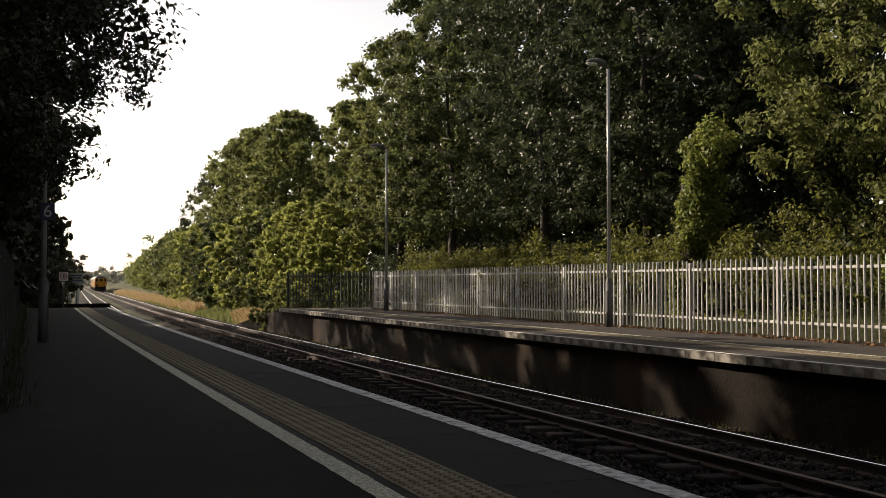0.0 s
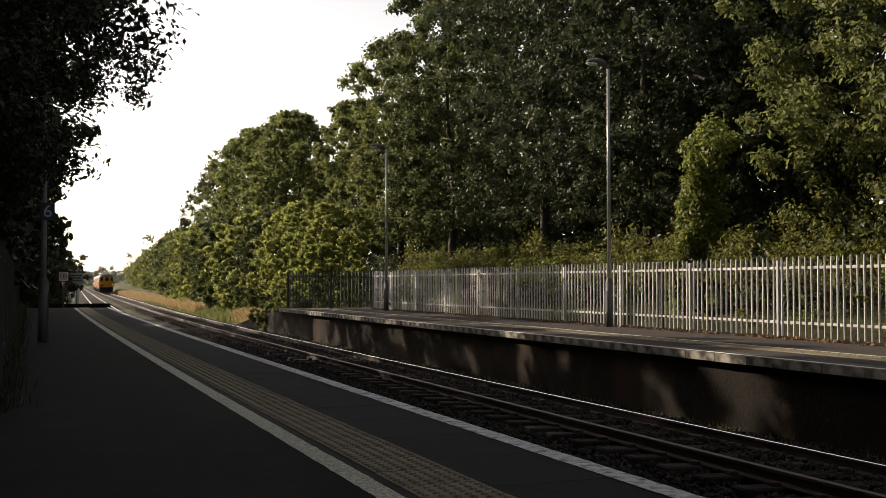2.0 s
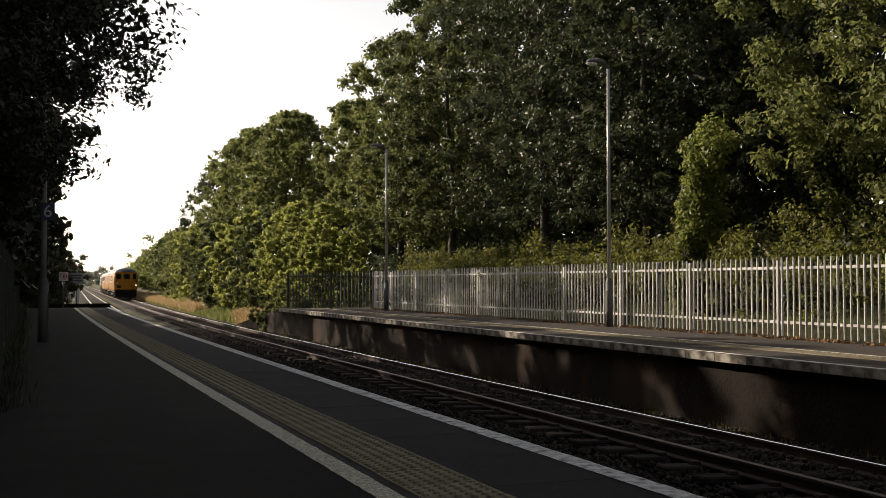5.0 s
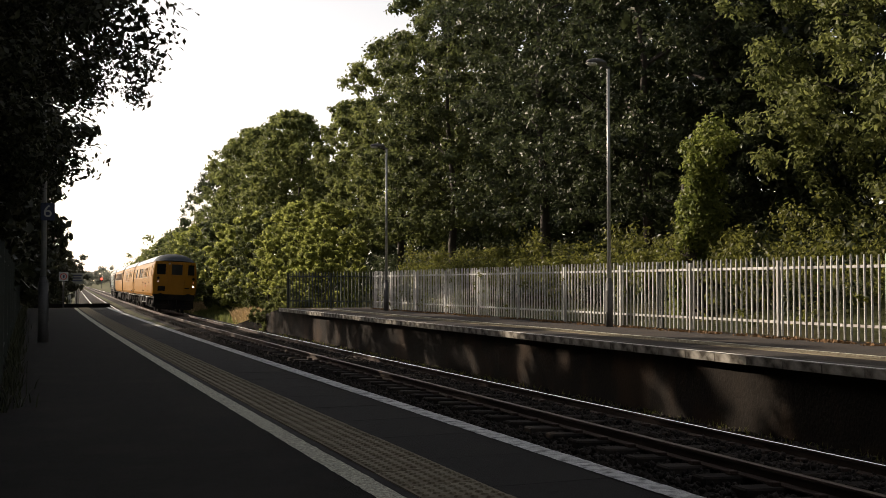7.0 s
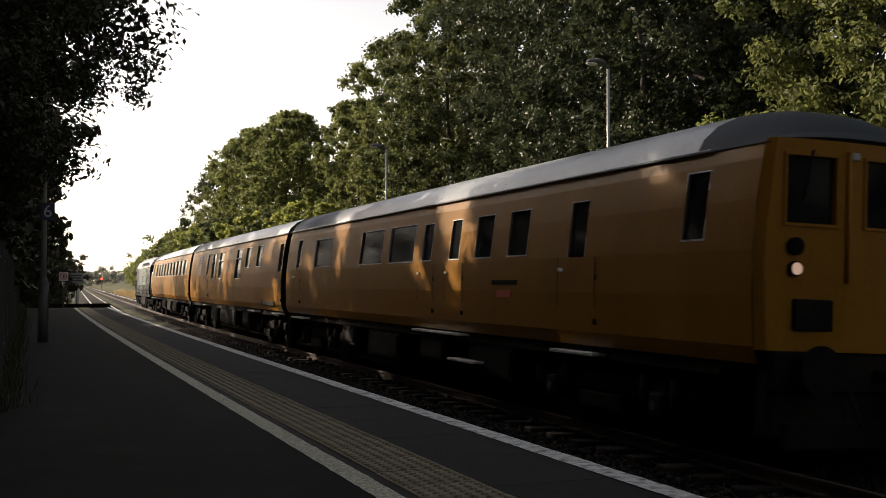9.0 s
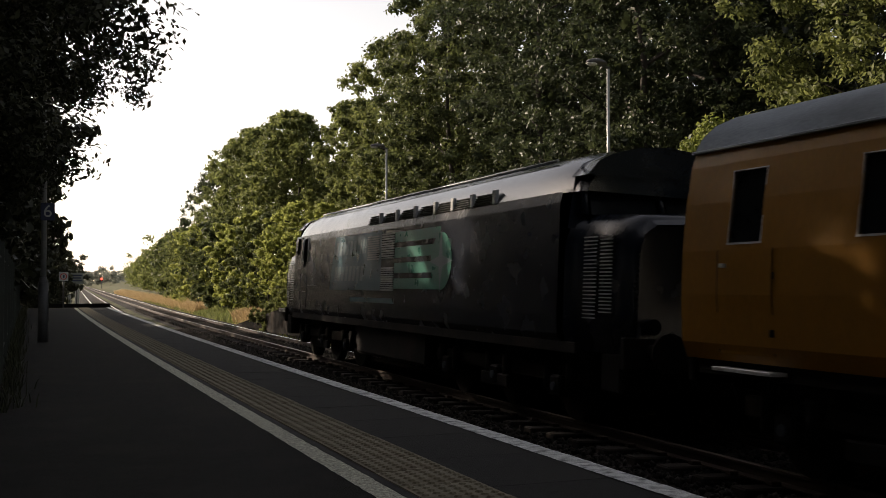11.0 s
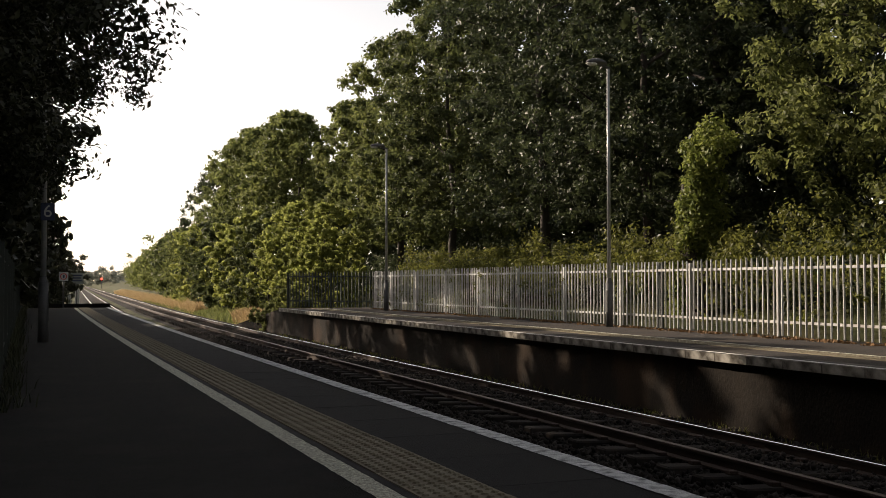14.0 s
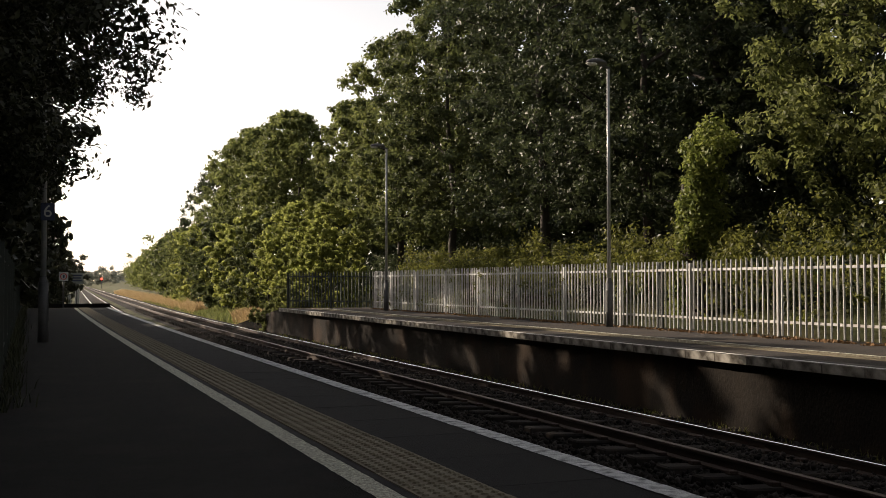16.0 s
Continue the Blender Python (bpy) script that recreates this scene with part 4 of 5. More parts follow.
def limbs(seed, height, spread, trunk_r, n=7, lean=(0, 0)):
    """A tapered trunk and its limbs, with the limbs' ends for the clumps."""
    rnd = random.Random(seed)
    bm = bmesh.new()
    p, r, ends = Vector((0, 0, -0.4)), trunk_r, []
    steps = 6
    for i in range(steps):
        q = p + Vector((rnd.uniform(-0.25, 0.25) + lean[0] * height / steps, rnd.uniform(-0.25, 0.25) + lean[1] * height / steps, height * 0.8 / steps))
        tube(bm, p, q, r, r * 0.8, 9, False)
        if i >= 1:
            for _ in range(2):
                a = rnd.uniform(0, 2 * math.pi)
                m = q + Vector((math.cos(a), math.sin(a), rnd.uniform(0.3, 0.9))) * spread * rnd.uniform(0.3, 0.5)
                e = m + Vector((math.cos(a + 0.4), math.sin(a + 0.4), rnd.uniform(0.1, 0.7))) * spread * rnd.uniform(0.25, 0.45)
                tube(bm, q, m, r * 0.42, r * 0.25, 6, False)
                tube(bm, m, e, r * 0.25, r * 0.08, 5, False)
                ends += [m, e]
        p, r = q, r * 0.8
    ends.append(p)
    return bm, ends


def tree(name, at, height, spread, leaf, label, seed, leaves=30000, size=0.11, low=0.15, clumps=70, trunk_r=0.22, lean=(0, 0), category="tree", squash=1.0, group="", fluff=0.17, shell=0.3):
    ob = tagged(new(name), label, category, group)
    ob.matrix_world = pose(*at, 0, 0, (seed * 67) % 360)
    bm, ends = limbs(seed, height, spread, trunk_r, lean=lean)
    part("trunk", bm, M["bark"], ob)
    rnd = random.Random(seed * 7 + 1)
    cs, rs = [], []
    for e in ends:
        cs.append(e)
        rs.append(rnd.uniform(0.55, 1.1) * spread * fluff)
    while len(cs) < clumps:
        u = rnd.random()
        z = height * (low + (1 - low) * u)
        env = spread * (math.sin(math.pi * min(1.0, 0.18 + 0.80 * u)) ** 0.6) * rnd.uniform(0.80, 1.10)
        a = rnd.uniform(0, 2 * math.pi)
        k = rnd.random() ** 0.4
        cs.append(Vector((math.cos(a) * env * k + lean[0] * z, math.sin(a) * env * k * squash + lean[1] * z, z)))
        rs.append(rnd.uniform(0.4, 1.0) * spread * fluff)
    part("crown", leaf_cloud("crown", cs, rs, leaves, size, leaf, seed, shell=shell), leaf, ob)
    return ob


def ground_z(x, y):
    x0 = x - bend(y)
    for (xa, za), (xb, zb) in zip(prof, prof[1:]):
        if xa <= x0 <= xb:
            return za + (zb - za) * (x0 - xa) / (xb - xa)
    return 0.0


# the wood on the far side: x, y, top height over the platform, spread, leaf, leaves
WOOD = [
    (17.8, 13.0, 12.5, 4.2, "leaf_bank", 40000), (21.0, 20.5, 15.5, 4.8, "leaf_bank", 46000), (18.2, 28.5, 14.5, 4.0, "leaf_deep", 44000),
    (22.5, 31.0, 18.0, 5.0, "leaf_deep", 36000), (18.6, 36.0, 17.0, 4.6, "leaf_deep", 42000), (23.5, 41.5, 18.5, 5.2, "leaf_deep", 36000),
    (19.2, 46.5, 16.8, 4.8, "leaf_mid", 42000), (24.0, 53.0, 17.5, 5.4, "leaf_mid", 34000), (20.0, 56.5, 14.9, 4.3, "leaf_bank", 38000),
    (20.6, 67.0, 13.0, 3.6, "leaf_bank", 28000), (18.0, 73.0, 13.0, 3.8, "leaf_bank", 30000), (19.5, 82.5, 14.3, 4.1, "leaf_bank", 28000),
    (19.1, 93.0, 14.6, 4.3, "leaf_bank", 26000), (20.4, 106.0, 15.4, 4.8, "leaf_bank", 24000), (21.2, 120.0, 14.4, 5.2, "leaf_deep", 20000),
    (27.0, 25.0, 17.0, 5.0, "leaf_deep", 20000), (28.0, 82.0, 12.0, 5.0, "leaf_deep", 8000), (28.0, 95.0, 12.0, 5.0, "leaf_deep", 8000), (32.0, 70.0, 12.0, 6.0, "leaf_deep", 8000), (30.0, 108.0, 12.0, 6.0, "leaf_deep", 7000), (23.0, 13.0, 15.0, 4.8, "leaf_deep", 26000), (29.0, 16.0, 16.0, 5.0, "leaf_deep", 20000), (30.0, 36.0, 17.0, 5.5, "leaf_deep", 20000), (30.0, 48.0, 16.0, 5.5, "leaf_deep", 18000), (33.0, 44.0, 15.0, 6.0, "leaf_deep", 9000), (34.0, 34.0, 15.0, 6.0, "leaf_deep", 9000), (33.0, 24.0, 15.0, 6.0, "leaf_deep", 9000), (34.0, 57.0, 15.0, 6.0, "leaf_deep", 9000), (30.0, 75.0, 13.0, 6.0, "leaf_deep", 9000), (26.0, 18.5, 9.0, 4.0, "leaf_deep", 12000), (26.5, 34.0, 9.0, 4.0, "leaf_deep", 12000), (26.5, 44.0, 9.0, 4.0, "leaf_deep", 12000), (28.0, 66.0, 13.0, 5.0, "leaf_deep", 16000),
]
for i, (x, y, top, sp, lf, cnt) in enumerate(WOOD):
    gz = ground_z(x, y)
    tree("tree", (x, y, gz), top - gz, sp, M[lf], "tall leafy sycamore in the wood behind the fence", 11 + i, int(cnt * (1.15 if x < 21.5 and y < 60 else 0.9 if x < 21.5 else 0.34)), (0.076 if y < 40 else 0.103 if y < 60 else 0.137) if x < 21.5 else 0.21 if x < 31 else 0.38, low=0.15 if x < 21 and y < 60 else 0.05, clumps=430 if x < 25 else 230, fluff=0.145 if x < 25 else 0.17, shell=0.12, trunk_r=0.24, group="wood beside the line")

# sunlit bushes on the bank past the platform end
BANK = [(12.9, 46.5, 2.8, 1.9), (14.2, 50.0, 4.8, 2.2), (14.0, 55.0, 5.2, 2.5), (13.6, 60.5, 5.0, 2.5), (14.8, 66.5, 5.4, 2.8), (15.2, 74.0, 5.6, 3.0),
        (15.6, 83.0, 6.0, 3.2), (16.2, 93.0, 6.2, 3.2), (17.0, 104.0, 6.2, 3.4), (18.0, 118.0, 6.8, 3.8), (19.2, 134.0, 6.6, 4.0), (20.6, 152.0, 6.4, 4.2),
        (22.3, 174.0, 6.4, 4.6), (24.5, 200.0, 6.4, 5.0), (27.5, 232.0, 6.6, 5.5), (31.5, 275.0, 7.0, 6.5)]
# leaf tones alternate, so lit and shadowed bushes are set by colour
for i, (x, y, top, sp) in enumerate(BANK):
    x -= 1.3 if y > 62 else 0.3
    gz = ground_z(x, y)
    tree("bush", (x, y, gz - 0.3), top - gz + 0.3, sp, M["leaf_sunlit" if i in (0, 1, 2, 4, 7) else "leaf_mid" if i in (3, 5, 6, 9) else "leaf_bank"], "dense sunlit green bush on the railway bank", 70 + i, 18000 if i < 6 else 8000,
         0.078 if i < 4 else (0.12 if i < 9 else 0.2), low=0.05, clumps=260, trunk_r=0.07, category="bush", group="bushes on the bank", fluff=0.125 if i < 8 else 0.22, shell=0.15)

# low growth over the ramp of the far platform
for i, (x, y, top, sp) in enumerate(((11.0, 45.6, 0.75, 0.9), (12.0, 47.4, 1.2, 1.2), (10.9, 48.0, 0.3, 0.8), (10.4, 46.4, 0.1, 0.6))):
    tree("bush", (x, y, -1.2), top + 1.2, sp, M["leaf_bank"], "low green bush growing over the platform ramp", 270 + i, 6000, 0.055, low=0.03, clumps=90, trunk_r=0.03, category="bush", group="bushes over the ramp", fluff=0.22, shell=0.15)
# ivy-covered stump behind the fence
ivy = tagged(new("ivy_stump"), "leaning tree stump smothered in sunlit ivy", "ivy-covered stump")
ivy.matrix_world = pose(15.5, 21.6, 0.2)
bm, _ = limbs(31, 4.6, 0.7, 0.28)
part("trunk", bm, M["bark"], ivy)
rnd = random.Random(9)
cs, rs = [], []
for i in range(96):
    u = rnd.random()
    lean = 0.75 * (1 - u) ** 1.6 - 0.25 * u
    w = 0.30 + 0.55 * max(0.0, 0.35 - u) + (0.32 if u > 0.84 else 0.0)
    cs.append((-0.1 + rnd.uniform(-0.35, 0.35), lean + rnd.uniform(-w, w), 0.2 + 4.5 * u))
    rs.append(rnd.uniform(0.16, 0.40))
part("ivy", leaf_cloud("ivy", cs, rs, 17000, 0.055, M["leaf_ivy"], 5, droop=0.25), None, ivy)


def blades(name, spots, mat, seed, h, wid, lean=0.35):
    """Upright blades or stems, each a narrow bent strip."""
    rng = np.random.default_rng(seed)
    n = len(spots)
    spots = np.asarray(spots, float)
    a = rng.random(n) * 2 * np.pi
    hh = h * (0.55 + 0.7 * rng.random(n))
    side = np.stack([np.cos(a), np.sin(a), np.zeros(n)], 1) * wid
    off = np.stack([rng.normal(size=n), rng.normal(size=n), np.zeros(n)], 1) * (lean * hh)[:, None]
    up = np.array([0, 0, 1.0])
    v = np.stack([spots - side, spots + side, spots + up * (hh * 0.6)[:, None] + off * 0.4 + side * 0.8, spots + up * (hh * 0.6)[:, None] + off * 0.4 - side * 0.8,
                  spots + up * hh[:, None] + off], 1).reshape(-1, 3)
    me = bpy.data.meshes.new(name)
    i = np.arange(n)[:, None] * 5
    fs = np.concatenate([i, i + 1, i + 2, i, i + 2, i + 3, i + 3, i + 2, i + 4], 1)
    me.vertices.add(n * 5)
    me.vertices.foreach_set("co", v.ravel())
    me.loops.add(n * 9)
    me.loops.foreach_set("vertex_index", fs.ravel())
    me.polygons.add(n * 3)
    me.polygons.foreach_set("loop_start", np.arange(n * 3) * 3)
    me.materials.append(mat)
    me.update(calc_edges=True)
    return me


rnd = random.Random(21)
# weeds behind the fence: leafy stems that stand over its top
cs, rs = [], []
for i in range(420):
    y = rnd.uniform(4, 41)
    x = 14.4 + rnd.random() ** 1.2 * 1.9
    tall = 1.85 + 0.95 * noise.noise((y * 0.35, x, 3.1)) + 0.55 * (x - 14.2) / 2
    for z in np.arange(0.25 if i % 14 == 0 else 1.25, max(0.5, tall), 0.42):
        cs.append((x + rnd.uniform(-0.2, 0.2), y + rnd.uniform(-0.3, 0.3), z))
        rs.append(rnd.uniform(0.16, 0.34))
tagged(new("weeds", leaf_cloud("weeds", cs, rs, 40000, 0.052, M["leaf_weed"], 8, flat=1.1, shell=0.2)), "tall green weeds and brambles behind the palisade fence", "weeds", kind="stuff")
# undergrowth on the slope under the trees, their shade put into a darker leaf
cs, rs = [], []
for i in range(700):
    y, x = rnd.uniform(2, 110), 15.8 + rnd.random() * 11
    cs.append((x, y, ground_z(x, y) + rnd.uniform(0.1, 0.9 + max(0.0, x - 20) * 0.45)))
    rs.append(rnd.uniform(0.4, 0.95))
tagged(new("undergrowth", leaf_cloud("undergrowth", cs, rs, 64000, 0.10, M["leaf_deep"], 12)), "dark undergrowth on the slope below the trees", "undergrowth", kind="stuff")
# dry grass along the line past the platform
spots = []
for i in range(36000):
    y = 47 + rnd.random() ** 1.5 * 190
    x = 10.1 + bend(y) + rnd.random() * (0.7 + 0.005 * y)
    near = (x - 11.5) ** 2 / 0.9 + (y - 56.5) ** 2 / 9 < 1
    if near or (y > 78 and noise.noise((x * 0.5, y * 0.16, 0.0)) > -0.25):
        spots.append((x, y, ground_z(x, y) - 0.03))
tagged(new("dry_grass", blades("dry_grass", spots, M["dry_grass"], 4, 0.75, 0.02)), "pale straw-coloured dry grass along the track", "dry grass", kind="stuff")

spots = []
for i in range(22000):
    y = 44 + rnd.random() ** 1.3 * 90
    x = 10.0 + bend(y) + rnd.random() * 3.4
    spots.append((x, y, ground_z(x, y) - 0.03))
tagged(new("rough_grass", blades("rough_grass", spots, M["leaf_bank"], 6, 0.34, 0.016)), "rough green grass on the bank by the track", "grass", kind="stuff")
# trees over the near platform, behind the dark fence: x, y, height, spread, lowest share, leaves
# back rows and the tallest crowns are added out of view to cast shade
NEAR = [(-4.8, 5.0, 12.0, 4.4, 0.34, 36000), (-2.3, 16.0, 12.5, 4.7, 0.25, 96000), (-2.7, 11.5, 12.0, 3.3, 0.27, 60000), (-1.5, 20.5, 11.0, 3.8, 0.27, 64000), (-5.6, 18.5, 12.5, 3.6, 0.2, 22000), (-5.4, 9.5, 12.5, 3.6, 0.3, 22000), (-2.4, 24.5, 10.5, 3.2, 0.06, 44000),
        (-1.7, 30.5, 10.2, 3.4, 0.14, 42000), (-4.0, 27.0, 10.5, 3.0, 0.05, 22000), (-1.6, 37.0, 9.8, 2.9, 0.06, 30000), (-4.0, 34.0, 10.0, 3.0, 0.05, 20000), (-3.8, 41.0, 9.6, 3.0, 0.05, 18000),
        (-1.2, 44.5, 13.0, 2.9, 0.05, 28000), (-3.2, 49.0, 15.0, 3.0, 0.05, 16000), (-1.3, 53.0, 17.0, 2.9, 0.05, 24000), (-2.6, 58.0, 20.0, 3.0, 0.05, 14000), (-0.8, 64.0, 10.0, 2.9, 0.05, 18000),
        (-7.5, 14.0, 12.0, 4.5, 0.06, 20000), (-7.5, 23.0, 11.0, 4.0, 0.06, 18000), (-1.0, 74.0, 8.0, 3.2, 0.05, 12000)]
# low dark bushes past the near platform's end
for i, (x, y, top, sp, cnt) in enumerate(((0.7, 49.5, 3.2, 1.3, 9000), (0.9, 55.0, 3.6, 1.5, 9000), (1.1, 62.0, 3.8, 1.7, 8000), (1.4, 71.0, 4.0, 1.9, 8000), (1.9, 84.0, 4.2, 2.1, 7000), (3.0, 104.0, 4.6, 2.6, 7000), (5.0, 135.0, 5.0, 3.0, 6000))):
    tree("bush", (x, y, -1.0), top + 0.6, sp, M["leaf_shaded"], "dark bush beside the line past the platform", 240 + i, cnt, 0.09 if y < 60 else 0.13, low=0.05, clumps=80, trunk_r=0.06, category="bush", group="bushes past the platform")
# unseen dense hedge behind the near platform's fence, added to cut light
for i in range(22):
    y = -34 + i * 3.7
    tree("bush", (-2.7 + 0.2 * math.sin(i * 2.3), y, -0.1), 4.4 + 0.8 * math.sin(i * 1.7), 1.6, M["leaf_shaded"], "unseen dense hedge bush added behind the platform fence to cut light", 300 + i, 3800 if y > 3 else 2500, 0.12 if y > 3 else 0.2, low=0.03, clumps=70, trunk_r=0.07,
         category="bush", group="hedge behind the near fence", fluff=0.3, squash=1.0)
# unseen trees added round and behind the camera to block sky light: coarser leaves
BEHIND = [(-4.0, -3.5, 17.0, 6.0), (-3.6, -11.0, 18.0, 6.5), (-4.0, -19.0, 17.0, 6.0), (-4.5, -28.0, 17.0, 6.0), (-9.0, -7.0, 14.0, 5.5), (-9.0, 4.0, 14.0, 5.0), (-9.0, -20.0, 14.0, 5.5), (-1.2, -4.5, 16.0, 6.0), (-2.0, 2.4, 17.0, 6.2), (-7.2, 7.5, 20.0, 6.2), (-7.4, 15.5, 20.0, 6.2), (-8.0, 23.5, 19.0, 6.2),
          (18.5, 3.0, 15.0, 5.0), (18.5, -7.0, 15.0, 5.0), (19.0, -18.0, 15.0, 5.5), (19.5, -30.0, 15.0, 5.5), (-5.0, -40.0, 13.0, 6.0), (19.5, -44.0, 15.0, 6.0)]
BEHIND += [(s + bend(y), y, 14.0, 6.0) for y in (-52.0, -66.0, -82.0, -100.0, -120.0) for s in (-4.5, 19.0)]
for i, (x, y, top, sp) in enumerate(BEHIND):
    tree("tree", (x, y, -0.2), top, sp, M["leaf_shaded"], "tall dense tree out of view, added to shade the platform", 140 + i, 6000 if y > -30 else 3000, 0.44 if y > -30 else 0.55, low=0.38 if -6 < x < 3 else 0.08, clumps=80, trunk_r=0.22, group="trees round the station")
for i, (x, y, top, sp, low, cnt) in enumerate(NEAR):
    tree("tree", (x, y, -0.2), top, sp, M["leaf_shaded"], "dark leafy tree overhanging the shaded platform", 40 + i, int(cnt * (1.2 if x > -3 and 10 < y < 22 else 0.45 if x > -3 else 0.16)), (0.051 if y < 22 else 0.125) if x > -3 else 0.22, low=low, clumps=190, trunk_r=0.18, fluff=0.21, group="trees by the near platform")
# hazy woods on the rising ground beyond the end of the line, one row behind another
rnd = random.Random(33)
for y, x0, x1, top, lw, seed in ((470.0, 36.0, 62.0, 7.5, 1.9, 1), (560.0, -30.0, 26.0, 8.5, 2.2, 2), (640.0, 30.0, 150.0, 9.5, 2.4, 3), (760.0, -60.0, 190.0, 13.0, 3.0, 4), (880.0, -80.0, 260.0, 17.5, 3.4, 5)):
    cs, rs = [], []
    for i in range(int((x1 - x0) * 1.5)):
        x = rnd.uniform(x0, x1)
        h = top * (0.80 + 0.22 * noise.noise((x * 0.05, y, 0.0)) + 0.12 * noise.noise((x * 0.3, y, 4.0)))
        u = rnd.random() ** 0.6
        cs.append((x, y + rnd.uniform(-8, 8), h * u - 1.0))
        rs.append(lw * rnd.uniform(0.6, 1.2))
    tagged(new("distant_woods", leaf_cloud("distant_woods", cs, rs, int((x1 - x0) * 60), 0.75, M["leaf_haze"], 400 + seed, shell=0.2)), "hazy grey-green woods at the horizon", "woods", kind="stuff")

# ---------------------------------------------------------------- small things
lamp3 = copy_thing(lamp, pose(0.40, 19.63, 0, 0, 0, 180))
tagged(lamp3, "dark lamp column standing in the shade of the near platform")
M["sign_blue"] = material("sign_dark_blue", (0.02, 0.03, 0.07), 0.5, spread=0.2, bump=0)
M["sign_white"] = material("sign_white", (0.42, 0.43, 0.40), 0.5, spread=0.12, scale=6, bump=0.0, dirt=(0.4, 0.4, 0.36), dirt_amount=0.5)
M["sign_red"] = material("sign_red", (0.5, 0.03, 0.03), 0.5, spread=0.15, bump=0)
stop = tagged(new("stop_marker"), "small dark square sign with a white six on the lamp column", "sign")
stop.matrix_world = pose(0.44, 19.52, 2.25, 0, 0, -4)
part("panel", boxed(-0.10, 0.13, -0.012, 0.0, -0.15, 0.15, 0.004), M["sign_blue"], stop)
part("bracket", boxed(-0.09, -0.03, 0.0, 0.07, -0.03, 0.03, 0.004), M["column_base"], stop)
fc = bpy.data.curves.new("digit", "FONT")
fc.body = "6"
fc.size = 0.30
fc.align_x, fc.align_y = "CENTER", "CENTER"
fc.extrude = 0.002
fc.materials.append(M["sign_white"])
dg = new("digit", fc)
dg.parent = stop
dg.matrix_basis = pose(0.015, -0.016, 0, 90, 0, 0)
tagged(dg, "white digit six")


def pole_sign(name, at, w, h, z, mats, label, category="sign"):
    ob = tagged(new(name), label, category)
    ob.matrix_world = pose(*at)
    bm = bmesh.new()
    tube(bm, (0, 0.03, 0), (0, 0.03, z + h * 0.4), 0.035, n=10)
    part("pole", bm, M["column_base"], ob)
    p = part("panel", boxed(-w / 2, w / 2, -0.015, 0.0, z - h / 2, z + h / 2, 0.004), mats, ob)
    return ob, p


ns, p = pole_sign("warning_sign", (1.72, 46.3, 0), 0.36, 0.36, 1.30, M["sign_white"], "white warning sign with a round symbol at the platform end")
bm = bmesh.new()
n = 20
for r0, r1 in ((0.10, 0.135),):
    ring = [[bm.verts.new((r * math.cos(2 * math.pi * i / n), -0.02, 1.30 + r * math.sin(2 * math.pi * i / n))) for i in range(n)] for r in (r0, r1)]
    for i in range(n):
        bm.faces.new((ring[0][i], ring[0][(i + 1) % n], ring[1][(i + 1) % n], ring[1][i]))
part("symbol_ring", bm, M["sign_red"], p, "red ring")
part("symbol_figure", boxed(-0.035, 0.035, -0.021, -0.016, 1.24, 1.36), M["sign_blue"], p, "dark symbol")
# pale board toned down, with the shade it stands in put into the colour
M["sign_grey"] = material("sign_pale_shaded", (0.16, 0.18, 0.16), 0.6, spread=0.2, scale=6, bump=0.0)
ds, p = pole_sign("line_sign", (3.62, 75.0, -1.1), 0.80, 0.74, 2.45, M["sign_grey"], "pale board with dark lines of writing beyond the platform")
for i, (z, w) in enumerate(((2.65, 0.6), (2.48, 0.5), (2.30, 0.62))):
    part("writing_bar", boxed(-w / 2, w / 2, -0.022, -0.016, z - 0.045, z + 0.045), M["sign_blue"], p)
part("sign_box", boxed(-0.62, -0.40, -0.02, 0.12, 2.62, 2.98, 0.02), M["train_black"], ds, "dark equipment box")
for x, y, top, w in ((5.35, 110.0, 0.72, 0.42), (2.62, 62.0, 0.45, 0.17)):
    ob = tagged(new("marker_post"), "white painted marker post beside the line", "marker post", "white marker posts")
    ob.matrix_world = pose(x, y, -1.2)
    bm = bmesh.new()
    box(bm, -w / 2, w / 2, -0.06, 0.06, 0, top + 1.2 - 0.3, 0.02)
    part("post", bm, M["sign_white"], ob)
    bm = bmesh.new()
    box(bm, -w / 2, w / 2, -0.05, 0.05, top + 0.9, top + 1.15, 0.03)
    part("cap", bm, M["sign_white"], ob)
sg = tagged(new("railway_signal"), "colour light signal showing red beside the line", "railway signal")
sg.matrix_world = pose(29.8, 430.0, -1.0)
bm = bmesh.new()
tube(bm, (0, 0, 0), (0, 0, 3.1), 0.09, n=10)
part("post", bm, M["column_base"], sg)
head = part("signal_head", boxed(-0.45, 0.45, -0.1, 0.12, 3.0, 4.3, 0.06), M["train_black"], sg)
bm = bmesh.new()
tube(bm, (0, -0.11, 3.72), (0, -0.14, 3.72), 0.42, n=18)
part("red_lens", bm, glow("signal_red", (1.0, 0.06, 0.04), 3.0), head, "lit red lens")
kb = tagged(new("end_board"), "low dark timber board across the platform end", "barrier")
kb.matrix_world = pose(0, 46.95, 0)
part("board", boxed(0.6, 3.62, 0, 0.12, 0.0, 0.17, 0.01), M["train_black"], kb)
# added dark box in place of a lamp column's shadow across the fence
fp = tagged(new("cable_post"), "dark upright box standing for the lamp column's shadow on the fence", "post")
fp.matrix_world = pose(13.24, 20.15, 0)
part("post", boxed(-0.06, 0.06, -0.07, 0.07, 0, 1.46, 0.008), M["galv_shaded"], fp)
